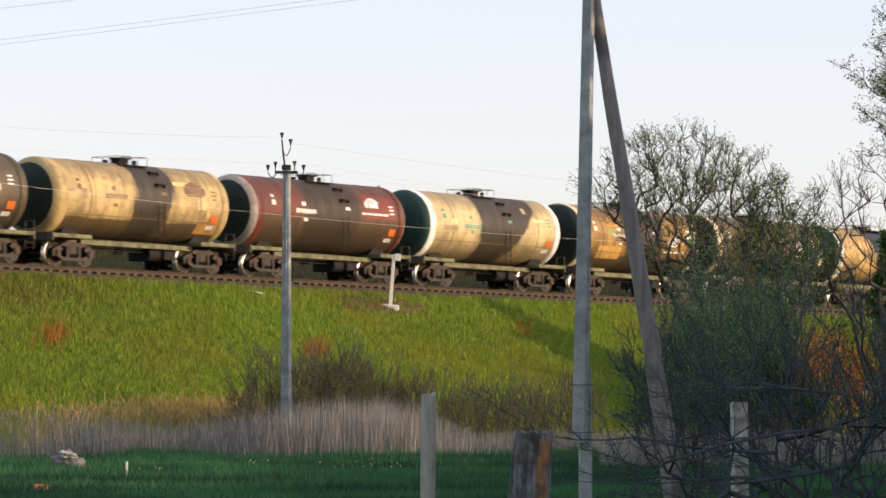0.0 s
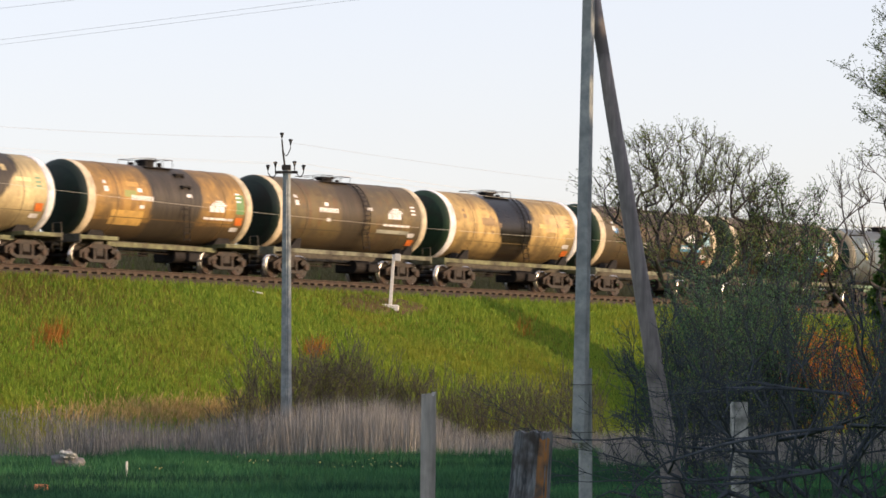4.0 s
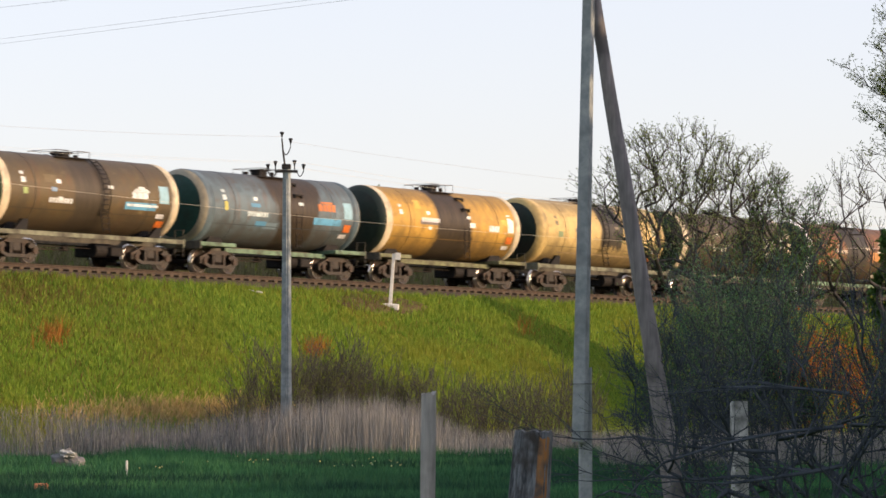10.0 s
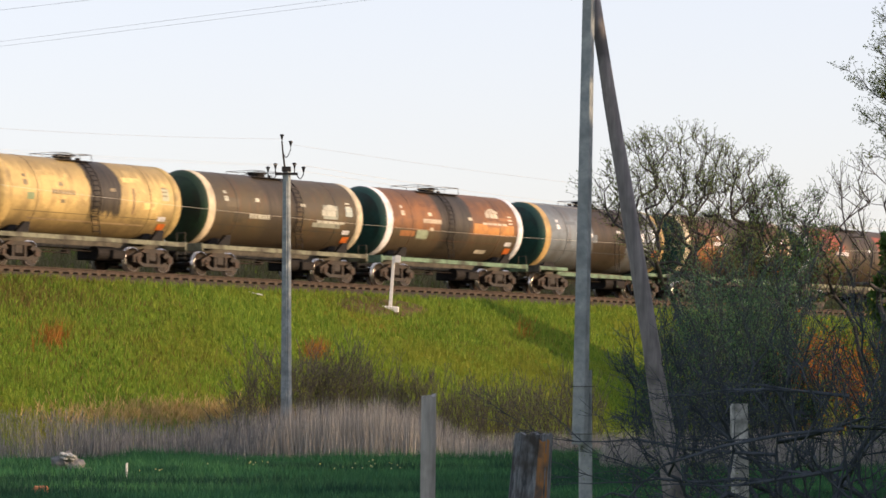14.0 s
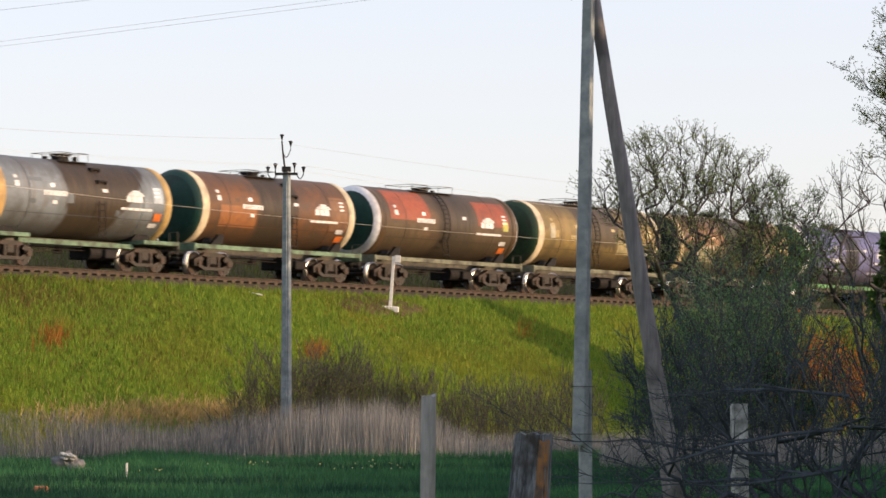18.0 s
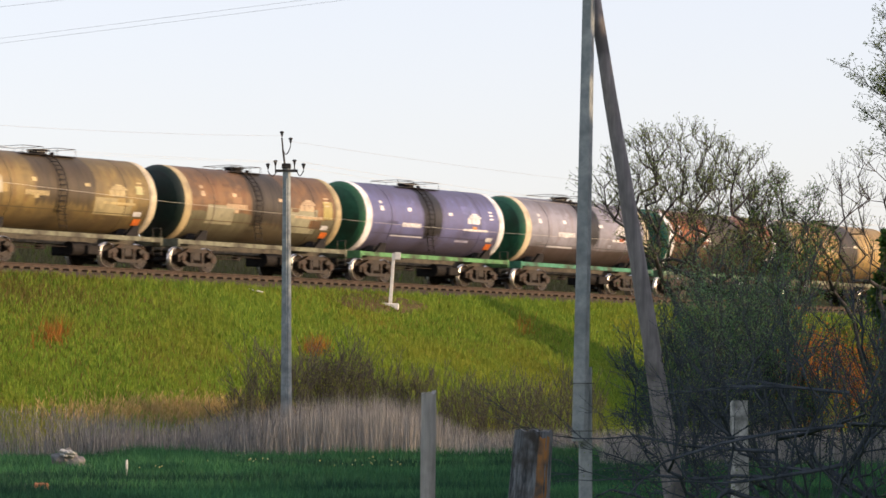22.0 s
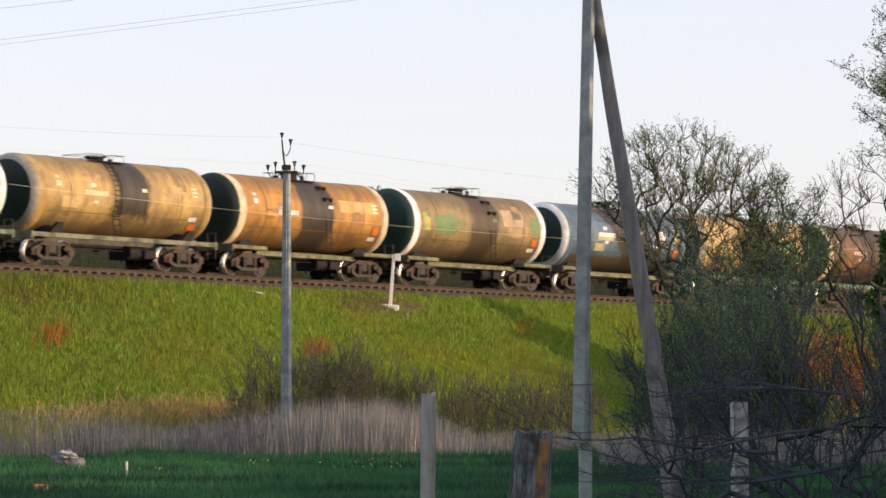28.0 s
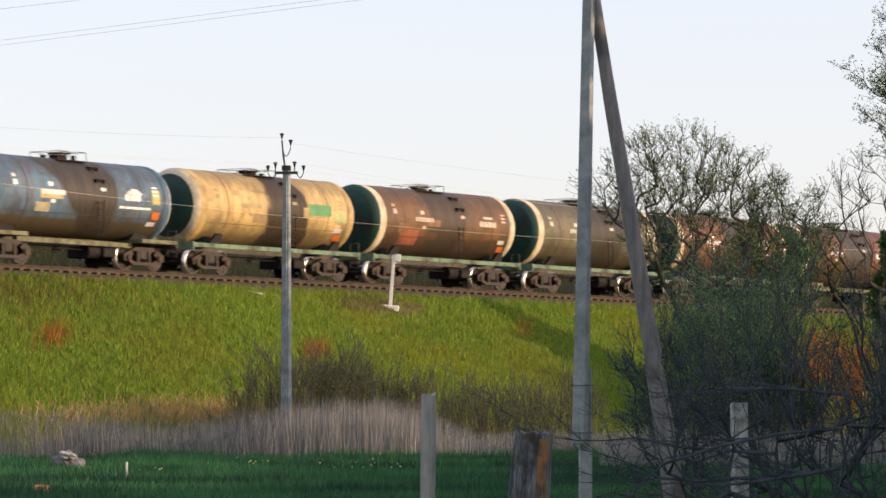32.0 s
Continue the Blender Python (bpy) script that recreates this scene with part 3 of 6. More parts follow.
# words for the colour, paint, spill (tone, first and last edge, lean of both edges, foot), dirt, band, ring, dish, frame kind, frame paint, mark paint, badge kind
CARS = [
    ("dusty dark brown", (0.2, 0.16, 0.12), (GREYSPILL, -1.2, 1.7, 0, 0, -2), 0.5, None, None, DKGREEN, "old", OLIVE, WHITE, "word"),
    ("cream", (0.7, 0.53, 0.3), (GREYSPILL, -0.7, 1.5, 0.1, 0.25, -2), 0.4, None, None, DKGREEN, "old", OLIVE, (0.2, 0.13, 0.07), "oval"),
    ("rust red", (0.3, 0.075, 0.05), (BROWNSPILL, -1.9, 1.75, 0, 0.1, -2), 0.4, None, (0.45, 0.38, 0.33), DKGREEN, "old", OLIVE, WHITE, "high"),
    ("pale cream", (0.74, 0.6, 0.39), (GREYSPILL, -1.25, 2.3, 0, 0.9, -2), 0.2, WHITE, WHITE, TEAL, "old", OLIVE, (0.12, 0.3, 0.2), "none"),
    ("orange tan", (0.52, 0.3, 0.1), (GREYSPILL, -1.3, 1.7, 0, 0.1, -2), 0.5, CREAM, CREAM, DKGREEN, "old", OLIVE, WHITE, "low"),
    ("olive brown", (0.26, 0.19, 0.1), (THINSPILL, -0.9, 0.9, 0, 0, -2), 0.5, CREAM, CREAM, DKGREEN, "ladder", PALE, WHITE, "cap"),
    ("golden cream", (0.72, 0.49, 0.22), (BLACKSPILL, -1.35, 1.2, -0.35, 0.15, -2), 0.5, WHITE, WHITE, GREEN, "ladder", OLIVE, (0.3, 0.2, 0.1), "none"),
    ("dark olive brown", (0.21, 0.15, 0.085), (THINSPILL, -1.2, 0.9, 0, 0, -2), 0.35, CREAM, CREAM, GREEN, "ladder", PALE, (0.75, 0.8, 0.82), "blue"),
    ("dark olive brown", (0.22, 0.155, 0.085), (THINSPILL, -1.0, 0.9, 0, 0, -2), 0.35, CREAM, CREAM, GREEN, "ladder", PALE, (0.75, 0.8, 0.82), "blue"),
    ("grey blue", (0.17, 0.25, 0.34), (BROWNSPILL, -0.6, 2.2, -0.3, 0.3, -2), 0.35, None, (0.3, 0.27, 0.2), TEAL, "old", MINT, (0.6, 0.72, 0.75), "orange"),
    ("bright orange", (0.7, 0.4, 0.09), (BROWNSPILL, -1.3, 1.2, 0, -0.35, -2), 0.25, CREAM, CREAM, DKGREEN, "old", OLIVE, WHITE, "small"),
    ("yellowish cream", (0.76, 0.55, 0.27), (GREYSPILL, -0.35, 1.5, 0, 0, -0.6), 0.2, None, None, DKGREEN, "ladder", PALE, (0.25, 0.2, 0.12), "none"),
    ("dark olive brown", (0.18, 0.135, 0.085), (THINSPILL, -1.3, 0.7, 0, 0, -2), 0.4, CREAM, CREAM, GREEN, "ladder", PALE, (0.5, 0.5, 0.42), "cap"),
    ("rust orange and brown", (0.42, 0.17, 0.07), (GREYSPILL, -1.2, 1.1, 0, 0.1, -2), 0.5, WHITE, WHITE, TEAL, "ladder", MINT, (0.6, 0.52, 0.4), "high"),
    ("blue grey", (0.24, 0.29, 0.38), (BROWNSPILL, -1.2, 2.6, 0, 0.9, -2), 0.25, (0.5, 0.33, 0.13), (0.5, 0.33, 0.13), TEAL, "old", MINT, WHITE, "cap"),
    ("red brown", (0.3, 0.125, 0.055), (BROWNSPILL, -1.4, 1.1, 0, 0.2, -2), 0.6, CREAM, CREAM, TEAL, "new", MINT, WHITE, "cap"),
    ("brown and red", (0.2, 0.12, 0.07), (THINSPILL, -0.8, 1.6, 0, 0, -2), 0.6, None, WHITE, TEAL, "ladder", PALE, WHITE, "cap"),
    ("olive tan", (0.37, 0.26, 0.11), (THINSPILL, -1.9, 1.4, 0, 0.1, -0.5), 0.4, CREAM, CREAM, GREEN, "ladder", PALE, (0.5, 0.4, 0.2), "cap"),
    ("rusty brown green", (0.36, 0.19, 0.1), (GREYSPILL, -0.8, 1.4, 0, 0, -0.7), 0.8, (0.45, 0.36, 0.2), (0.45, 0.36, 0.2), DKGREEN, "ladder", PALE, (0.55, 0.4, 0.25), "cap"),
    ("violet", (0.175, 0.19, 0.47), (BLUESPILL, -0.9, 0.4, 0, 0, -0.75), 0.1, WHITE, WHITE, (0.02, 0.12, 0.06), "ladder", (0.14, 0.4, 0.16), WHITE, "cap"),
    ("faded violet grey", (0.36, 0.36, 0.5), (BLUESPILL, -0.65, 0.9, 0, 0, -0.6), 0.22, CREAM, CREAM, (0.02, 0.12, 0.07), "ladder", (0.08, 0.34, 0.22), WHITE, "cap"),
    ("orange red", (0.46, 0.14, 0.055), (GREYSPILL, -1.5, 1.6, 0, 0.15, -2), 0.3, WHITE, WHITE, (0.02, 0.14, 0.1), "new", MINT, WHITE, "high"),
    ("tan", (0.6, 0.4, 0.18), (GREYSPILL, -0.6, 1.3, 0, 0, -0.75), 0.35, None, (0.36, 0.33, 0.28), DKGREEN, "ladder", PALE, (0.72, 0.62, 0.42), "none"),
    ("orange", (0.6, 0.3, 0.08), (GREYSPILL, -0.9, 1.25, 0, 0, -2), 0.35, CREAM, CREAM, DKGREEN, "old", OLIVE, WHITE, "ring"),
    ("greyish tan", (0.4, 0.29, 0.17), (THINSPILL, -0.7, 1.3, 0, 0.1, -2), 0.3, WHITE, WHITE, (0.015, 0.05, 0.04), "old", OLIVE, (0.13, 0.22, 0.09), "panel"),
    ("light blue", (0.125, 0.245, 0.42), (GREYSPILL, -1.1, 1.75, -0.9, 0, -2), 0.6, None, WHITE, (0.015, 0.05, 0.04), "old", OLIVE, (0.85, 0.85, 0.85), "cap"),
    ("cream", (0.72, 0.51, 0.26), (BROWNSPILL, -0.7, 1.9, 0, -0.3, -2), 0.3, None, CREAM, TEAL, "new", MINT, (0.35, 0.28, 0.15), "green"),
    ("dull red brown", (0.3, 0.15, 0.075), (THINSPILL, -1.5, 1.2, 0, 0.2, -2), 0.75, CREAM, CREAM, TEAL, "new", MINT, (0.6, 0.5, 0.42), "word"),
    ("grey green", (0.24, 0.22, 0.17), (GREYSPILL, -1.1, 2.0, 0, 0, -2), 0.5, CREAM, CREAM, TEAL, "new", MINT, (0.6, 0.56, 0.45), "word"),
    ("faded red", (0.36, 0.14, 0.09), (GREYSPILL, -0.7, 1.7, 0, 0, -2), 0.5, CREAM, CREAM, TEAL, "new", MINT, WHITE, "cap"),
    ("rust red", (0.33, 0.12, 0.07), (GREYSPILL, -0.9, 1.9, 0, 0, -2), 0.5, CREAM, CREAM, (0.03, 0.13, 0.09), "old", OLIVE, WHITE, "word"),
    ("brown", (0.25, 0.15, 0.08), (GREYSPILL, -0.9, 1.9, 0, 0, -2), 0.5, CREAM, CREAM, GREEN, "old", OLIVE, WHITE, "word"),
]
# wagons whose lower half kept its old brown paint: the height of the line over the tank's axis, and the tone
BELLY = {1: (-0.75, (0.17, 0.115, 0.05)), 2: (-0.1, (0.1, 0.062, 0.04)), 4: (-0.8, (0.16, 0.1, 0.045)), 13: (-0.32, (0.11, 0.08, 0.045)), 16: (-0.1, (0.12, 0.08, 0.045)),
         18: (-0.35, (0.17, 0.16, 0.1)), 20: (-0.75, (0.13, 0.1, 0.115)), 21: (-0.15, (0.12, 0.075, 0.045)), 25: (-0.85, (0.13, 0.1, 0.055)), 27: (-0.6, (0.11, 0.06, 0.035))}
# where the shoulder ladder stands off its usual place
LADDER_AT = {11: 0.0, 13: -0.5, 16: -0.4, 17: -0.45, 18: -0.5, 19: -0.5, 20: -0.5, 22: -0.65}
# degrees by which the number stands below the tank's middle line
NUMBER_DROP = {3: 4, 5: -2, 7: 16, 8: 16, 9: 12, 12: 14, 19: 14, 20: 10, 23: 4, 17: 8, 18: 6}
MARKS = {}


def mark(key, specs):
    """A flat sheet of lettering bars or a badge on the tank's side; alike ones share a mesh."""
    if key not in MARKS:
        MARKS[key] = to_mesh(key.split(":")[0], join_patches(specs), PLAIN)
    return MARKS[key]


def badge(kind):
    """A wordmark turned into plain shapes: (x0, x1, angle0, angle1)."""
    drop = {"high": 0, "low": 26}.get(kind, 18)
    word = [(2.3 + 0.32 * k, 2.59 + 0.32 * k, 17 - drop, 26 - drop) for k in range(4)]
    cap = [(2.4, 3.35, 26.5 - drop, 29 - drop), (2.5, 3.25, 29.4 - drop, 31.5 - drop), (2.68, 3.1, 32 - drop, 34.5 - drop)]
    line = [(2.0 + 0.38 * k, 2.34 + 0.38 * k, 5 - drop, 8.5 - drop) for k in range(5)]
    if kind == "oval":
        return [(2.5, 3.5, 12, 14), (2.35, 3.65, 15, 26), (2.5, 3.5, 27, 32), (2.75, 3.2, 32, 36)]
    if kind == "orange":
        return [(2.2 + 0.3 * k, 2.45 + 0.3 * k, 4, 15) for k in range(4)] + [(2.4, 3.2, 16, 19)]
    if kind in ("cap", "blue", "high", "low"):
        return cap + word[:3] + line
    if kind == "small":
        return [(2.6 + 0.2 * k, 2.76 + 0.2 * k, -8, 2) for k in range(4)]
    if kind == "word":
        return word + [(2.6, 3.3, 12, 16)]
    if kind == "ring":
        return [(2.6, 3.1, -22, -18), (2.5, 2.65, -18, 4), (3.05, 3.2, -18, 4), (2.6, 3.1, 4, 8), (-2.6, -1.9, 8, 13), (-2.9, -1.6, -3, 5), (-2.5, -2.0, -12, -6)]
    if kind == "panel":
        return [(-3.5, -2.0, -16, 16), (3.9, 4.5, -6, 20)]
    if kind == "green":
        return [(2.0, 3.5, -4, 14)]
    return []


def frame_coat(rgb):
    """Underframe paint, worn through and caked with brake dust."""
    if rgb not in FRAMES:
        FRAMES[rgb] = surface("frame_paint", tuple(c * 0.4 for c in rgb), tuple(c * 0.85 for c in rgb), 4, 0.75, 0, 0.2, 0.01, (0.045, 0.038, 0.03), 0.9)
    return FRAMES[rgb]


def end_coat(rgb):
    """Paint of a tank end under road dirt and rust blotches."""
    key = ("end", *rgb)
    if key not in PAINTS:
        PAINTS[key] = surface("end_paint", tuple(c * 0.7 for c in rgb), tuple(c * 1.05 for c in rgb), 4, 0.55, 0, 0.2, 0.01, (rgb[0] * 0.5 + 0.012, rgb[1] * 0.32 + 0.008, rgb[2] * 0.3 + 0.006), 0.55)
    return PAINTS[key]


def build_car(index, spec):
    words, base, spill, dirt, band, ring, dish, kind, fpaint, mpaint, badge_kind = spec
    m = CAR
    car = new("tank_car", None)
    tagged(car, "%s tank wagon with an oily hatch stain" % words, "tank wagon", "tank wagons of the train")
    zc = ZC if kind == "old" else ZC + 0.06      # later tanks sit a little higher
    up = pose(0, 0, zc)
    k = 0.47 + 0.29 * min(1, max(0, (sum(base) - 0.4) / 0.6))
    base = (base[0] * k, base[1] * k, base[2] * k * (0.88 if base[2] > base[0] else 0.82))
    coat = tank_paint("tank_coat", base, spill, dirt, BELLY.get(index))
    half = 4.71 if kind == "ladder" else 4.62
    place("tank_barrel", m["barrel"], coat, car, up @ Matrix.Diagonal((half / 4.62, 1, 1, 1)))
    plain_coat = paint(tuple(round(c * 0.85, 3) for c in base))
    frame_paint, mark_paint = frame_coat(fpaint), paint(mpaint)
    flip = pose(0, 0, 0, 0, 0, 180)
    for turn in (pose(half, 0, zc), pose(-half, 0, zc) @ flip):
        place("end_band", m["band"], paint(band) if band else plain_coat, car, turn, "painted band round the tank's rim" if band else "")
        place("end_ring", m["ring"], paint(dish) if band else paint(ring) if ring else plain_coat, car, turn)
        place("end_dish", m["dish"], end_coat(dish), car, turn @ pose(0, 0, 0, 47 * index), "dark green domed tank end")
    seam_coat = paint(tuple(round(c * 0.3 + 0.02, 3) for c in base))
    place("shell_seam", m["seam"], seam_coat, car, up)
    for x in (-3.3, 3.3):
        place("strap", m["strap"], seam_coat, car, pose(x, 0, zc))
    place("hatch", m["hatch"], None, car, pose(0.1 if kind == "old" else -0.2, 0, zc - (0.03 if kind == "old" else 0.12)))
    size = "platform_short" if kind == "old" else "platform_long" if index in (13, 16, 17, 19, 20) else "platform_low"
    walkway = place("walkway", m[size], None, car, pose(0.1 if kind == "old" else -0.3, 0, zc))
    place("guard_rail", m[size + "_rail"], None, walkway)
    if kind == "ladder":
        place("ladder", m["ladder"], None, car, pose(LADDER_AT.get(index, 0.7), 0, zc), "dark steel ladder over the tank's shoulder")
    else:
        for a in (48, 26):
            place("climbing_step", m["steps"], None, car, pose(0.9, -(R + 0.07) * math.cos(radians(a)), zc + (R + 0.07) * math.sin(radians(a))))
        place("ladder", m["low_ladder"], None, car, pose(0.75, 0, zc))
    # frame
    if kind == "old":
        place("end_platform", m["plate0"], frame_paint, car)
        place("end_platform", m["plate1"], frame_paint, car)
        place("middle_beam", m["midbeam"], frame_paint, car)
    else:
        place("side_beam", m["beam_n"], frame_paint, car)
        place("side_beam", m["beam_f"], frame_paint, car)
    place("centre_sill", m["sill"], PAINTS_DARK, car)
    for x in (-5.48, 5.48):
        place("end_beam", m["end_beam"], PAINTS_DARK if kind == "old" else frame_paint, car, pose(x, 0, 0))
    for x in (-3.9, 3.9):
        place("saddle", m["saddle"], None, car, pose(x, 0, 0))
        if kind != "old":
            place("stepped_bracket", m["bracket"], None, car, pose(x, 0, 0))
            place("stepped_bracket", m["bracket"], None, car, pose(x, 0, 0) @ Matrix.Diagonal((1, -1, 1, 1)))
        bogie = place("bogie", m["bolster"], None, car, pose(x, 0, 0))
        for y in (-1.03, 1.03):
            place("side_frame", m["side_frame"], None, bogie, pose(0, y, 0))
            for dx in (-0.17, 0, 0.17):
                place("spring", m["spring"], None, bogie, pose(dx, y, 0))
            for dx in (-0.925, 0.925):
                place("axle_box", m["axle_box"], None, bogie, pose(dx, y, 0.475, 0, 0, 0 if y < 0 else 180))
        for dx in (-0.925, 0.925):
            wheelset = place("wheelset", m["wheelset"], None, bogie, pose(dx, 0, 0.475))
            WHEELS[dx].append(wheelset)
    for turn in (pose(5.5, 0, 0), pose(-5.5, 0, 0, 0, 0, 180)):
        place("coupler", m["coupler"], None, car, turn)
    place("air_reservoir", m["reservoir"], None, car, pose(0.7, 0, 0))
    place("drain_valve", m["drain"], None, car)
    place("end_ladder", m["end_step"], PAINTS_DARK, car)
    # repainted squares and scuffs
    rng = random.Random(index * 17 + 5)
    for _ in range(rng.randint(2, 4)):
        x0, a0 = rng.choice((rng.uniform(-4.2, -1.2), rng.uniform(1.6, 3.6))), rng.uniform(-35, 30)
        k = rng.choice((0.55, 0.7, 1.25, 1.4))
        me = to_mesh("paint_patch", curved_patch(x0, x0 + rng.uniform(0.25, 1.1), a0, a0 + rng.uniform(5, 17), 0.005), PLAIN)
        place("paint_patch", me, paint(tuple(round(min(0.8, c * k + 0.01), 3) for c in base)), car, up)
    for shape, tone in REPAINTED.get(index, ()):
        place("paint_patch", to_mesh("paint_patch", curved_patch(*shape), PLAIN), paint(tone), car, up)
    # lettering as bars, badges and plates
    onshell = up
    num = mark("number_lettering:", [(-2.5 + 0.17 * k, -2.39 + 0.17 * k, 0, 7) for k in range(8)])
    tagged(place("number_lettering", num, mark_paint, car, pose(0, 0, zc, NUMBER_DROP.get(index, 0))), kind="stuff")
    small = place("small_lettering", mark("small_lettering:", [(-2.1, -1.85, 12, 18), (-2.0, -1.75, -12, -7), (-4.1, -3.85, 10, 18), (-4.1, -3.9, 22, 27), (0.9, 1.2, 10, 15)]), mark_paint, car, onshell)
    tagged(small, kind="stuff")
    if badge_kind != "none":
        bpaint = {"orange": paint((0.65, 0.2, 0.05)), "green": paint((0.08, 0.3, 0.12)), "ring": paint((0.3, 0.17, 0.08))}.get(badge_kind, mark_paint)
        tagged(place("badge", mark("badge:" + badge_kind, badge(badge_kind)), bpaint, car, onshell), kind="stuff")
    if badge_kind in ("blue", "orange"):
        place("blue_stripe", mark("blue_stripe:", [(1.9, 3.75, -18, -7, 0.008)]), paint((0.1, 0.35, 0.55)), car, onshell)
        place("data_panel", mark("data_panel:", [(3.95, 4.5, -6, 20)]), paint((0.25, 0.45, 0.55)), car, onshell)
    else:
        small = place("data_lettering", mark("data_lettering:", [(4.0, 4.3, 8 + 6 * k, 10.5 + 6 * k) for k in range(3)]), mark_paint, car, onshell)
        tagged(small, kind="stuff")
    place("hazard_plate", mark("hazard_plate:", [(4.0, 4.42, -27, -15, 0.03)]), paint((0.85, 0.2, 0.02)), car, onshell if kind == "old" else pose(0, 0, zc, 18), "orange hazard plate")
    place("white_plate", mark("white_plate:", [(3.85, 4.3, -38, -31, 0.03)]), paint((0.8, 0.8, 0.82)), car, onshell if kind == "old" else pose(0, 0, zc, -9))
    return car


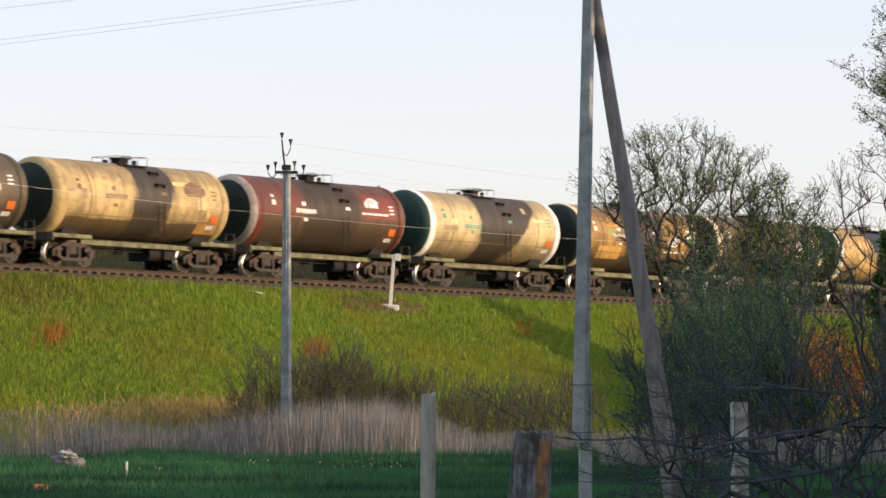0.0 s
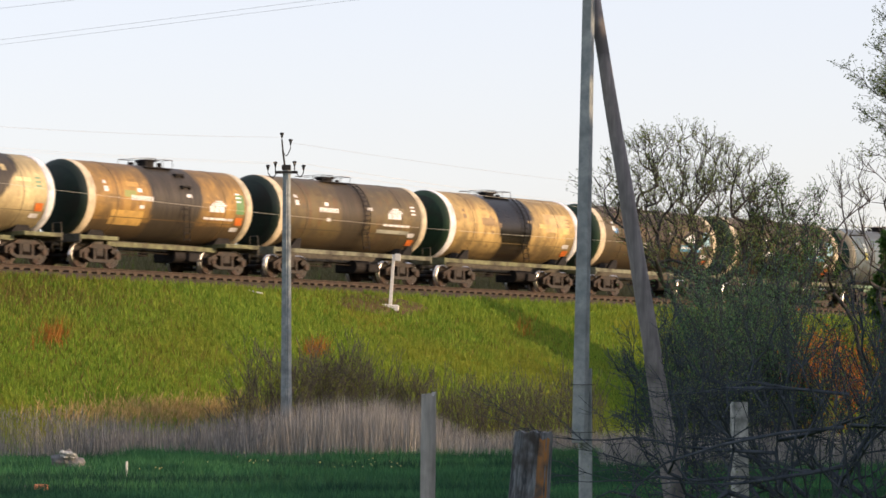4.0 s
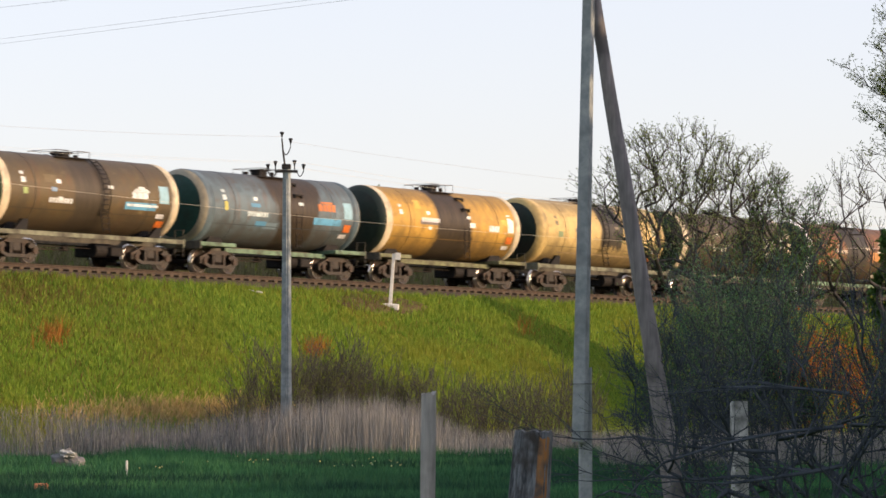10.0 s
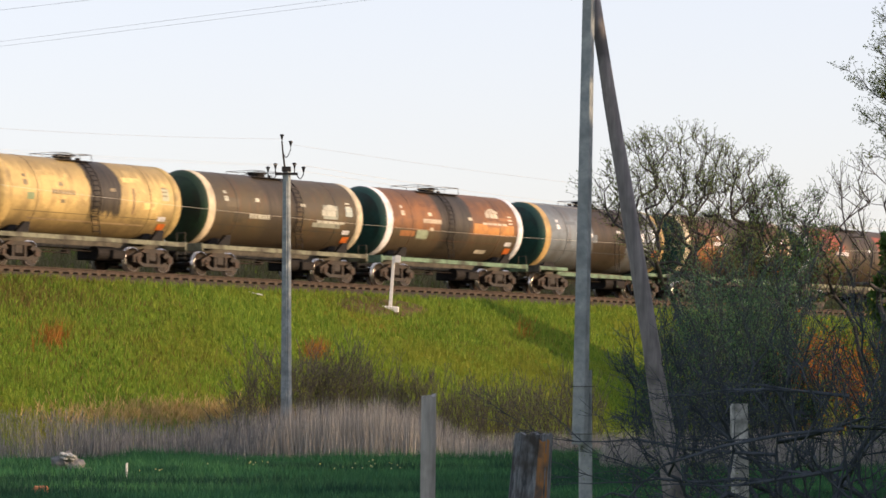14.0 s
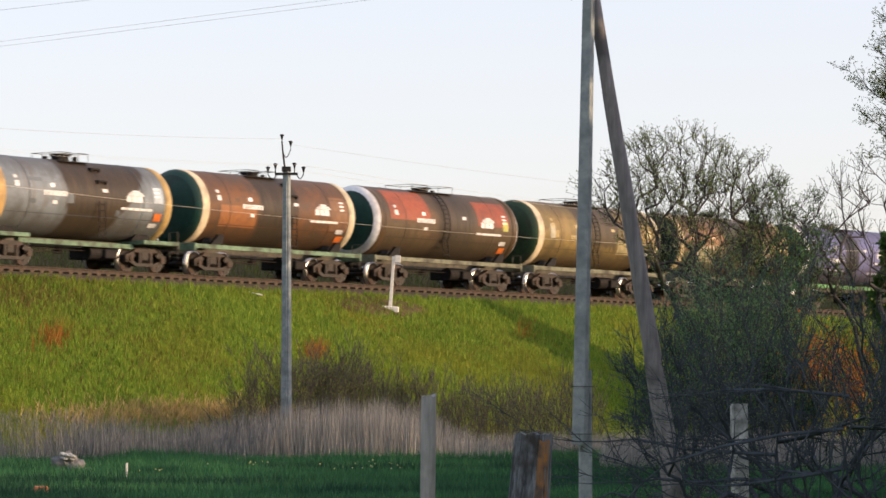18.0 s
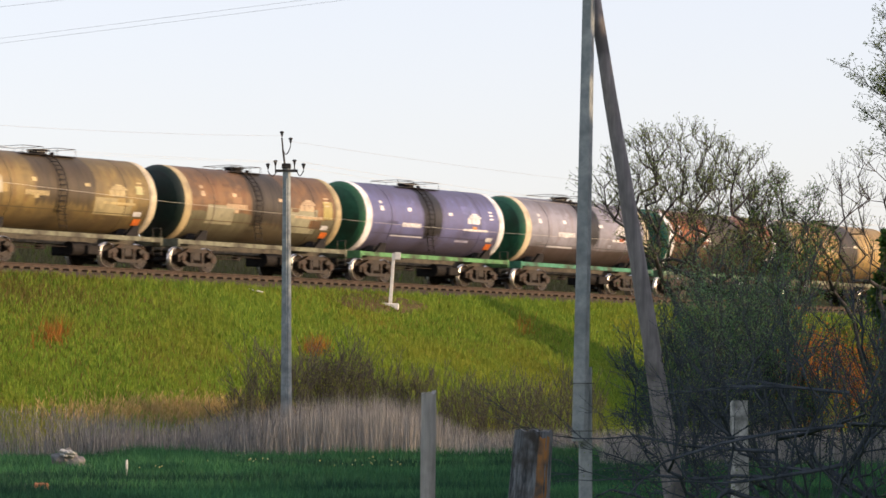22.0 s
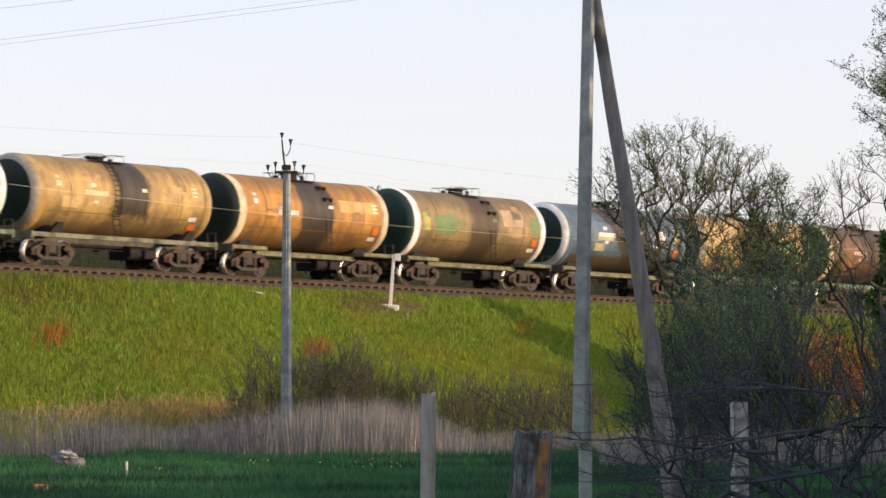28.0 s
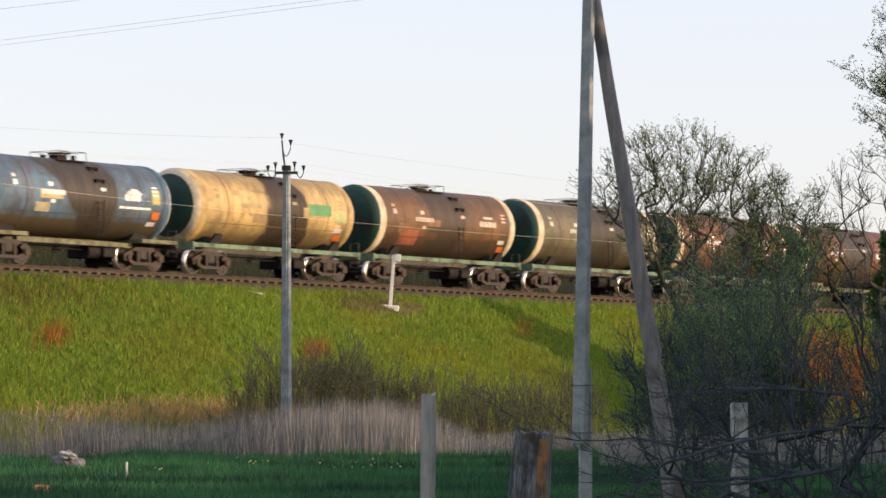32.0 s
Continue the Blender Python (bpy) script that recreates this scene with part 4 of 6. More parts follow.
# large repainted fields on single wagons
REPAINTED = {
    1: [((3.3, 4.6, -48, -24, 0.004), (0.46, 0.25, 0.08)), ((-3.9, -3.55, -4, 12, 0.007), (0.3, 0.22, 0.12)), ((-2.9, -1.9, -12, 10, 0.004), (0.5, 0.36, 0.18))],
    2: [((2.3, 4.4, 0, 40, 0.004), (0.2, 0.045, 0.025))],
    3: [((-2.7, -1.5, -5, 4, 0.007), (0.5, 0.5, 0.36))],
    4: [((-2.9, -2.2, 4, 14, 0.007), (0.27, 0.3, 0.1)), ((4.0, 4.5, -10, 20, 0.007), (0.12, 0.25, 0.1)), ((-3.6, -1.7, -40, -16, 0.004), (0.55, 0.34, 0.1))],
    5: [((1.6, 3.9, -25, -19, 0.007), (0.35, 0.36, 0.3))],
    6: [((-2.7, -1.7, 2, 14, 0.007), (0.32, 0.21, 0.1)), ((2.3, 4.2, -2, 30, 0.004), (0.6, 0.42, 0.2))],
    7: [((-3.95, -3.65, 6, 15, 0.007), (0.12, 0.3, 0.55)), ((-2.45, -2.1, 0, 6, 0.007), (0.2, 0.35, 0.55))],
    8: [((-2.4, -2.1, 0, 6, 0.007), (0.2, 0.35, 0.55)), ((-4.0, -3.75, -6, 3, 0.007), (0.3, 0.4, 0.15))],
    9: [((-1.9, -1.2, -28, -19, 0.007), (0.08, 0.26, 0.42)), ((-4.0, -3.8, -6, 8, 0.007), (0.5, 0.46, 0.1)), ((-2.3, -1.7, 2, 8, 0.007), (0.08, 0.26, 0.42))],
    10: [((4.05, 4.5, -8, 14, 0.007), (0.75, 0.75, 0.74)), ((1.1, 1.5, -4, 4, 0.007), (0.75, 0.75, 0.74)), ((-2.6, -1.3, -4, 3, 0.007), (0.16, 0.13, 0.12))],
    11: [((-3.9, -3.5, -10, 0, 0.007), (0.2, 0.26, 0.14)), ((2.2, 2.35, -22, 18, 0.007), (0.3, 0.2, 0.1)), ((-3.6, 3.2, -40, -37, 0.007), (0.36, 0.26, 0.14)), ((4.0, 4.4, 2, 20, 0.007), (0.4, 0.42, 0.3))],
    12: [((2.4, 3.4, -6, 16, 0.007), (0.3, 0.33, 0.28)), ((3.95, 4.4, 0, 15, 0.007), (0.36, 0.42, 0.4)), ((1.7, 3.6, -20, -13, 0.007), (0.26, 0.27, 0.22))],
    13: [((-2.9, -2.1, -28, -12, 0.007), (0.3, 0.36, 0.25)), ((1.9, 2.7, -48, -40, 0.007), (0.6, 0.55, 0.45)), ((1.3, 4.4, -11, 6, 0.004), (0.5, 0.22, 0.06))],
    14: [((3.95, 4.5, 0, 24, 0.007), (0.4, 0.48, 0.55))],
    15: [((-3.9, -1.6, -30, 4, 0.004), (0.28, 0.11, 0.04)), ((3.4, 4.55, -25, 30, 0.004), (0.2, 0.1, 0.05))],
    16: [((-4.4, -1.5, 3, 62, 0.004, 9), (0.3, 0.075, 0.035)), ((2.1, 4.5, 2, 48, 0.004, 9), (0.28, 0.07, 0.035)), ((4.0, 4.4, -4, 12, 0.007), (0.42, 0.42, 0.1))],
    17: [((1.5, 3.7, -30, -4, 0.004), (0.36, 0.3, 0.16)), ((-4.2, -3.8, -8, 16, 0.007), (0.42, 0.39, 0.3)), ((3.9, 4.3, 4, 16, 0.007), (0.4, 0.4, 0.2))],
    18: [((1.5, 3.5, -38, 2, 0.004), (0.3, 0.29, 0.2)), ((-3.7, -2.0, -32, -2, 0.004), (0.29, 0.27, 0.18)), ((3.9, 4.5, -12, 16, 0.007), (0.36, 0.3, 0.1))],
    19: [((2.68, 3.0, -10, -5, 0.014), (0.6, 0.3, 0.12)), ((-3.2, -0.9, -31, -29, 0.007), (0.6, 0.6, 0.65)), ((1.6, 2.6, -34, -30, 0.007), (0.4, 0.4, 0.55))],
    20: [((2.62, 3.0, -12, -6, 0.014), (0.65, 0.12, 0.05)), ((-3.2, -1.2, -31, -28, 0.007), (0.6, 0.6, 0.65))],
    22: [((-2.0, -0.7, -16, 2, 0.007), (0.42, 0.3, 0.13)), ((2.6, 3.4, 6, 22, 0.007), (0.45, 0.32, 0.14)), ((-3.8, -2.7, -20, -4, 0.004), (0.5, 0.36, 0.17))],
    23: [((-2.8, -1.6, -2, 5, 0.007), (0.5, 0.46, 0.5)), ((-2.4, -1.9, -9, 12, 0.007), (0.45, 0.42, 0.5)), ((1.7, 4.2, 6, 26, 0.004), (0.62, 0.36, 0.13))],
    24: [((-4.4, -3.9, -12, 18, 0.007), (0.42, 0.4, 0.1)), ((1.7, 3.4, 4, 34, 0.004), (0.42, 0.31, 0.2))],
    25: [((-2.6, -1.3, -6, 6, 0.007), (0.45, 0.38, 0.2)), ((-2.8, -2.0, -26, -12, 0.007), (0.42, 0.38, 0.24)), ((3.95, 4.4, -4, 18, 0.007), (0.45, 0.41, 0.12))],
    26: [((-1.7, -0.9, -22, -8, 0.007), (0.32, 0.23, 0.13)), ((3.8, 4.5, -14, 6, 0.007), (0.4, 0.42, 0.2)), ((-3.0, -2.5, 18, 28, 0.007), (0.4, 0.28, 0.14))],
    27: [((-3.5, -2.2, -42, -14, 0.004), (0.36, 0.11, 0.06))],
}
PAINTS_DARK = surface("sill_paint", (0.05, 0.045, 0.038), (0.12, 0.11, 0.085), 5, 0.8, 0, 0.2)
WHEELS = {-0.925: [], 0.925: []}
TRAIN = [build_car(k, spec) for k, spec in enumerate(CARS)]


# ---- poles, wires and the trackside post ----
def tapered_shaft(z0, z1, w0, w1, d0, d1, chamfer=0.18):
    """A concrete pole with cut corners."""
    bm = fresh()
    rings = []
    for k in range(7):
        t = k / 6
        w, d, z = (w0 + (w1 - w0) * t) / 2, (d0 + (d1 - d0) * t) / 2, z0 + (z1 - z0) * t
        c = chamfer * min(w, d) * 2
        pts = [(-w + c, -d), (w - c, -d), (w, -d + c), (w, d - c), (w - c, d), (-w + c, d), (-w, d - c), (-w, -d + c)]
        rings.append([bm.verts.new((x, y, z)) for x, y in pts])
    for p, q in zip(rings, rings[1:]):
        for k in range(8):
            bm.faces.new((p[k], p[(k + 1) % 8], q[(k + 1) % 8], q[k]))
    bm.faces.new(rings[-1])
    bm.faces.new(rings[0][::-1])
    bmesh.ops.recalc_face_normals(bm, faces=bm.faces)
    return bm


def insulator_mesh():
    bm = fresh()
    add_lathe(bm, [(-0.14, 0.012), (-0.02, 0.014), (0.0, 0.035), (0.06, 0.04), (0.08, 0.06), (0.12, 0.05), (0.15, 0.085), (0.2, 0.09), (0.22, 0.05), (0.225, 0.0)], 12, "Z")
    return to_mesh("insulator", shade(bm), GLASSY)


INSULATOR = insulator_mesh()


def far_pole():
    x, y = -4.83, 115.0
    pole = new("utility_pole", None)
    pole.location = (x, y, 0.5)
    tagged(pole, "slender grey concrete power pole with a small steel crossarm", "utility pole")
    part("shaft", tapered_shaft(-0.4, 8.97, 0.31, 0.2, 0.26, 0.18, 0.1), CONCRETE, pole).matrix_basis = pose(0, 0, 0, 0, 0, -21)
    rib = fresh()
    add_box(rib, 0.02, 0.06, -0.15, -0.1, -0.2, 8.6)
    part("rib", rib, CONCRETE, pole).matrix_basis = pose(0, 0, 0, 0, 0, -21)
    part("cap", box(-0.15, 0.13, -0.12, 0.12, 8.9, 9.06, 0.02), IRON, pole)
    part("crossarm", add_box(box(-0.36, 0.34, -0.13, -0.07, 8.8, 8.87), -0.36, 0.34, 0.07, 0.13, 8.8, 8.87), IRON, pole)
    bm = fresh()
    add_tube(bm, (-0.05, 0, 8.95), (-0.12, 0, 9.5), 0.03, seg=8)
    add_tube(bm, (-0.12, 0, 9.5), (-0.15, 0, 9.85), 0.025, seg=8)
    part("spike", bm, IRON, pole)

    def hook(a, b, drop):
        h = fresh()
        prev = None
        for k in range(9):
            u = k / 8
            p = (a[0] + (b[0] - a[0]) * u, 0, a[1] + (b[1] - a[1]) * u - drop * math.sin(math.pi * u))
            if prev:
                add_tube(h, prev, p, 0.016, seg=5)
            prev = p
        return h
    part("hook", hook((-0.13, 9.5), (0.12, 9.6), 0.2), IRON, pole)
    part("hook", hook((-0.3, 8.84), (-0.58, 8.82), 0.16), IRON, pole)
    part("hook", hook((0.3, 8.84), (0.52, 8.84), 0.16), IRON, pole)
    for ix, iz in ((-0.15, 9.9), (0.12, 9.7), (-0.58, 8.9), (-0.35, 9.0), (0.24, 9.02), (0.52, 8.9)):
        place("insulator", INSULATOR, None, pole, pose(ix, 0, iz) @ Matrix.Scale(0.75, 4))
    for ix in (-0.35, 0.24):
        part("pin", add_tube(fresh(), (ix, 0, 8.8), (ix, 0, 9.0), 0.02, seg=6), IRON, pole)


far_pole()


def near_pole():
    pole = new("braced_power_pole", None)
    pole.location = (2.045, 55.0, 0)
    tagged(pole, "grey concrete power pole on a stub with a timber brace", "utility pole")
    sh = part("shaft", tapered_shaft(0, 7.8, 0.2, 0.14, 0.17, 0.13, 0.08), CONCRETE, pole)
    sh.matrix_basis = pose(-0.03, 0, 1.2, 0, 1.25, 0) @ pose(0, 0, 0, 0, 0, -24)
    part("footing_stub", tapered_shaft(-0.6, 2.3, 0.2, 0.19, 0.2, 0.18, 0.1), CONCRETE, pole).matrix_basis = pose(0.06, 0.2, 0)
    for z in (1.35, 2.05):
        bm = fresh()
        for y0, y1 in ((-0.13, -0.115), (0.305, 0.32)):
            add_box(bm, -0.16, 0.18, y0, y1, z, z + 0.009)
        for x0, x1 in ((-0.16, -0.15), (0.17, 0.18)):
            add_box(bm, x0, x1, -0.13, 0.32, z, z + 0.009)
        part("wire_tie", bm, IRON, pole)
    bm = fresh()
    rng = random.Random(4)
    rings = []
    for k in range(15):
        t = k / 14
        r = 0.165 - 0.08 * t
        cx, cz, cy = 1.49 - 1.31 * t + 0.02 * math.sin(5 * t), -0.3 + 8.4 * t, 0.5 - 0.3 * t
        rings.append([bm.verts.new((cx + r * math.cos(a) * (1 + rng.uniform(-.06, .06)), cy + r * math.sin(a), cz)) for a in [2 * math.pi * j / 12 for j in range(12)]])
    for p, q in zip(rings, rings[1:]):
        for j in range(12):
            bm.faces.new((p[j], p[(j + 1) % 12], q[(j + 1) % 12], q[j]))
    bm.faces.new(rings[-1])
    part("brace", shade(bm), OLDWOOD, pole, "weathered brown timber brace")
    part("crossarm", box(-0.75, 0.95, -0.12, -0.05, 8.48, 8.56, 0.01), IRON, pole)
    place("insulator", INSULATOR, None, pole, pose(-0.145, -0.15, 7.9))
    part("hook", add_tube(fresh(), (0.02, -0.06, 7.9), (-0.145, -0.15, 7.9), 0.012, seg=6), IRON, pole)
    for x in (-0.7, -0.35, 0.55, 0.9):
        place("insulator", INSULATOR, None, pole, pose(x, -0.08, 8.7))


near_pole()


def wire(name, a, b, sag, r, material, label):
    a, b = Vector(a), Vector(b)
    side = (b - a).cross(Vector((0, 0, 1))).normalized()
    verts, faces = [], []
    for k in range(49):
        t = k / 48
        p = a.lerp(b, t) - Vector((0, 0, sag * 4 * t * (1 - t)))
        for j in range(5):
            w = 2 * math.pi * j / 5
            verts.append(p + side * (r * math.cos(w)) + Vector((0, 0, r * math.sin(w))))
        if k:
            faces += [(5 * k - 5 + j, 5 * k - 5 + (j + 1) % 5, 5 * k + (j + 1) % 5, 5 * k + j) for j in range(5)]
    return tagged(new(name, mesh_of(name, verts, faces, material, True)), label, "wire", "overhead wires")


def build_wires():
    top = Vector((-4.98, 115.0, 10.42))
    side = Vector((-4.71, 115.0, 10.25))
    d = Vector((TC, TS, 0))
    wire("overhead_wire", top - d * 42 + Vector((0, 0, -0.02)), top, 0.62, 0.0035, FARCABLE, "thin sagging power wire from the far pole")
    wire("overhead_wire", side, side + d * 45, 0.35, 0.0035, FARCABLE, "thin sagging power wire from the far pole")
    for x, z in ((-5.41, 9.6), (-4.31, 9.6)):
        p = Vector((x, 115, z))
        wire("overhead_wire", p - d * 40, p, 0.4, 0.0025, CABLE, "thin sagging wire on the crossarm of a pole")
        wire("overhead_wire", p, p + d * 45, 0.5, 0.004, CABLE, "thin sagging wire on the crossarm of a pole")
    for z, zb in ((8.15, 9.13), (8.23, 9.23)):
        wire("overhead_wire", (1.9, 54.85, z), (-13, 79, zb), 0.015, 0.0028, CABLEDARK, "grey power cable strung from the braced pole")
    wire("overhead_wire", (2.63, 54.9, 8.98), (-12, 65, 8.37), 0.19, 0.003, CABLEDARK, "grey power cable strung from the braced pole")
    # a line beside the track, sunlit against the wagons
    wire("trackside_wire", along(-70, 7.0, 11.57), along(60, 7.0, 11.97), 2.29, 0.0045, CABLE, "pale signal wire running beside the track")


build_wires()


def trackside_sign():
    x, y, _ = along(-10.3, 4.6, 0)
    sign = new("picket_post", None)
    sign.location = (x, y, ground_height(x, y))
    sign.rotation_euler = (0, radians(4), 0)
    tagged(sign, "white painted concrete distance post on the embankment edge", "marker post")
    part("post", tapered_shaft(-0.2, 2.2, 0.145, 0.125, 0.13, 0.12, 0.1), WHITEPAINT, sign)
    part("head_plate", box(0.05, 0.29, -0.08, -0.02, 1.95, 2.24, 0.01), WHITEPAINT, sign)
    part("foot_slab", box(-0.36, 0.36, -0.24, 0.2, -0.1, 0.15, 0.03), WHITEPAINT, sign)


trackside_sign()


def rough_log(h, r0, r1, seed, seg=14, flat=0.25, wob=0.09):
    bm = fresh()
    rng = random.Random(seed)
    bump_row = [rng.uniform(-wob, wob) for _ in range(seg)]
    rings = []
    for k in range(9):
        t = k / 8
        r = r0 + (r1 - r0) * t
        rings.append([bm.verts.new((r * (1 + bump_row[j] + rng.uniform(-.02, .02)) * math.cos(2 * math.pi * j / seg), r * (1 + bump_row[j]) * math.sin(2 * math.pi * j / seg), -0.3 + (h + 0.3) * t + (rng.uniform(-flat, flat) * 0.1 if k == 8 else 0))) for j in range(seg)])
    for p, q in zip(rings, rings[1:]):
        for j in range(seg):
            bm.faces.new((p[j], p[(j + 1) % seg], q[(j + 1) % seg], q[j]))
    centre = bm.verts.new((0, 0, h - 0.02))
    for j in range(seg):
        bm.faces.new((rings[-1][j], rings[-1][(j + 1) % seg], centre))
    return shade(bm, False)


def fence_posts():
    a = part("fence_post", rough_log(1.69, 0.06, 0.058, 2), GREYWOOD)
    a.matrix_basis = pose(-0.135, 30, 0, 0, 0.6, 0)
    tagged(a, "slim grey weathered wooden fence post in the meadow", "fence post", "fence posts")
    b = new("broken_fence_post", None)
    b.matrix_basis = pose(0.52, 25, 0, 0, 4.0, 0)
    tagged(b, "thick broken old fence post with an orange strip", "fence post", "fence posts")
    part("log", rough_log(1.38, 0.17, 0.125, 7, 26, 0.22, 0.12), LICHEN, b)
    bm = fresh()
    rows = []
    for k in range(15):
        t = k / 14
        z, r = -0.2 + 1.55 * t, 0.184 - 0.05 * t
        lo, hi = 9 + 6 * math.sin(7 * t) + 7 * noise.noise((t * 9, 1, 0)), 38 - 9 * math.sin(5 * t) + 8 * noise.noise((t * 11, 4, 0))
        rows.append([bm.verts.new(((r + 0.012 * noise.noise((t * 8, j, 2))) * math.sin(radians(lo + (hi - lo) * j / 4)), -(r + 0.012 * noise.noise((t * 8, j, 2))) * math.cos(radians(lo + (hi - lo) * j / 4)), z + 0.03 * noise.noise((j * 1.7, t * 3, 5)))) for j in range(5)])
    for p, q in zip(rows, rows[1:]):
        for j in range(4):
            bm.faces.new((p[j], p[j + 1], q[j + 1], q[j]))
    part("orange_strip", shade(bm), ORANGEWOOD, b, "orange strip up the post's side")
    c = part("concrete_fence_post", tapered_shaft(-0.3, 1.62, 0.13, 0.12, 0.12, 0.11, 0.08), PALECONCRETE)
    c.matrix_basis = pose(2.39, 30, 0, 0, -0.4, 12)
    tagged(c, "pale concrete fence post among dark branches", "fence post", "fence posts")


fence_posts()


def lump(name, sx, sy, sz, seed, material):
    bm = fresh()
    bmesh.ops.create_icosphere(bm, subdivisions=3, radius=1)
    rng = random.Random(seed)
    o = Vector((rng.uniform(0, 50), seed, 0))
    for v in bm.verts:
        k = 1 + 0.6 * noise.noise(v.co * 1.3 + o) + 0.25 * noise.noise(v.co * 3.1 + o)
        v.co = Vector((v.co.x * sx * k, v.co.y * sy * k, v.co.z * sz * k))
    return part(name, shade(bm, False), material)


def litter():
    def set_down(ob, x, y, lift):
        ob.location = (x, y, ground_height(x, y) + lift)
        return ob
    tagged(set_down(lump("boulder", 0.37, 0.34, 0.36, 3, STONE), -9.72, 97, 0.14), "grey weathered boulder lying in the meadow grass", "boulder", "meadow stones")
    # added pale lump: the same boulder's bright top, put in as a colour
    tagged(set_down(lump("boulder", 0.2, 0.2, 0.12, 5, PALECONCRETE), -9.74, 96.8, 0.43), "pale cap added as the boulder's bright top", "boulder", "meadow stones")
    tagged(set_down(lump("boulder", 0.16, 0.14, 0.1, 8, STONE), -9.2, 96.6, 0.06), "small grey stone in the meadow grass", "boulder", "meadow stones")
    st = part("stake", tapered_shaft(-0.2, 0.42, 0.06, 0.05, 0.05, 0.05), WHITEPAINT)
    tagged(set_down(st, -7.62, 90, 0), "short whitish stake in the grass", "stake")
    br = part("brick", box(-0.15, 0.15, -0.08, 0.08, -0.22, 0.17, 0.03), BRICK)
    tagged(set_down(br, -8.35, 77.6, 0.04), "broken red brick in the meadow grass", "brick")
    for x, y, s in ((-8.7, 80, 0.14), (-9.0, 80.8, 0.11), (-8.1, 79, 0.09), (4.8, 78, 0.22), (4.75, 84, 0.26), (5.3, 82, 0.2), (-8.9, 78.6, 0.12)):
        tagged(set_down(lump("rubble", s, s * .8, s * .5, int(s * 100), STONE), x, y, 0.04), "pale piece of rubble in the grass", "rubble", "meadow rubble")
    sl = part("concrete_slab", box(-0.32, 0.32, -0.2, 0.2, -0.05, 0.12, 0.03), STONE)
    tagged(set_down(sl, 5.25, 76.5, 0.03), "pale concrete slab lying in the grass", "slab")
    x, y, _ = along(-18.3, 3.9, 0)
    bd = part("board", box(-0.28, 0.28, -0.06, 0.06, 0, 0.05, 0.01), WHITEPAINT)
    bd.location, bd.rotation_euler = (x, y, ground_height(x, y) + 0.03), (0, radians(12), 0)
    tagged(bd, "white board scrap lying on the embankment edge", "board")


def bare_earth():
    """A worn strip of soil where the crest has slipped."""
    verts, faces, w = [], [], 9
    for k in range(25):
        u = k / 24
        half = 0.75 * math.sin(math.pi * u) ** 0.6
        for j in range(w):
            v = 2 * j / (w - 1) - 1
            s, off = -13.9 + 6.6 * u + 0.3 * noise.noise((u * 6, v, 3)), 4.35 + v * half * (1 + 0.5 * noise.noise((u * 7, v * 2, 8)))
            x, y, _ = along(s, off, 0)
            edge = min(1, 2.5 * (1 - abs(v))) * min(1, 8 * u * (1 - u))
            verts.append((x, y, ground_height(x, y) - 0.03 + edge * (0.13 + 0.06 * noise.noise((x * 2, y * 2, 4)))))
    for k in range(24):
        faces += [(k * w + j, k * w + j + 1, (k + 1) * w + j + 1, (k + 1) * w + j) for j in range(w - 1)]
    tagged(new("bare_earth", mesh_of("bare_earth", verts, faces, EARTH, True)), "worn brown soil below the ballast", "soil", kind="structure")


litter()
bare_earth()


# ---- grass, reeds and trees ----
def blade_array(rng, xs, ys, zs, width, h0, h1, lean):
    n = len(xs)
    ang = rng.uniform(0, 2 * np.pi, n)
    ang = np.where(rng.uniform(0, 1, n) < 0.6, rng.normal(0, 0.5, n), ang)
    h = rng.uniform(h0, h1, n)
    w = width * rng.uniform(0.6, 1.4, n)
    co = np.zeros((n, 3, 3))
    for k, s in ((0, -0.5), (1, 0.5)):
        co[:, k, 0], co[:, k, 1], co[:, k, 2] = xs + s * w * np.cos(ang), ys + s * w * np.sin(ang), zs - 0.03
    co[:, 2, 0], co[:, 2, 1], co[:, 2, 2] = xs + rng.normal(0, lean, n) * h, ys + rng.normal(0, lean, n) * h, zs + h
    return co


HEIGHT = np.vectorize(ground_height)


def scatter_slope(rng, n, s0, s1, o0, o1):
    s, off = rng.uniform(s0, s1, n), rng.uniform(o0, o1, n)
    return s * TC + off * TS, DEPTH + s * TS - off * TC


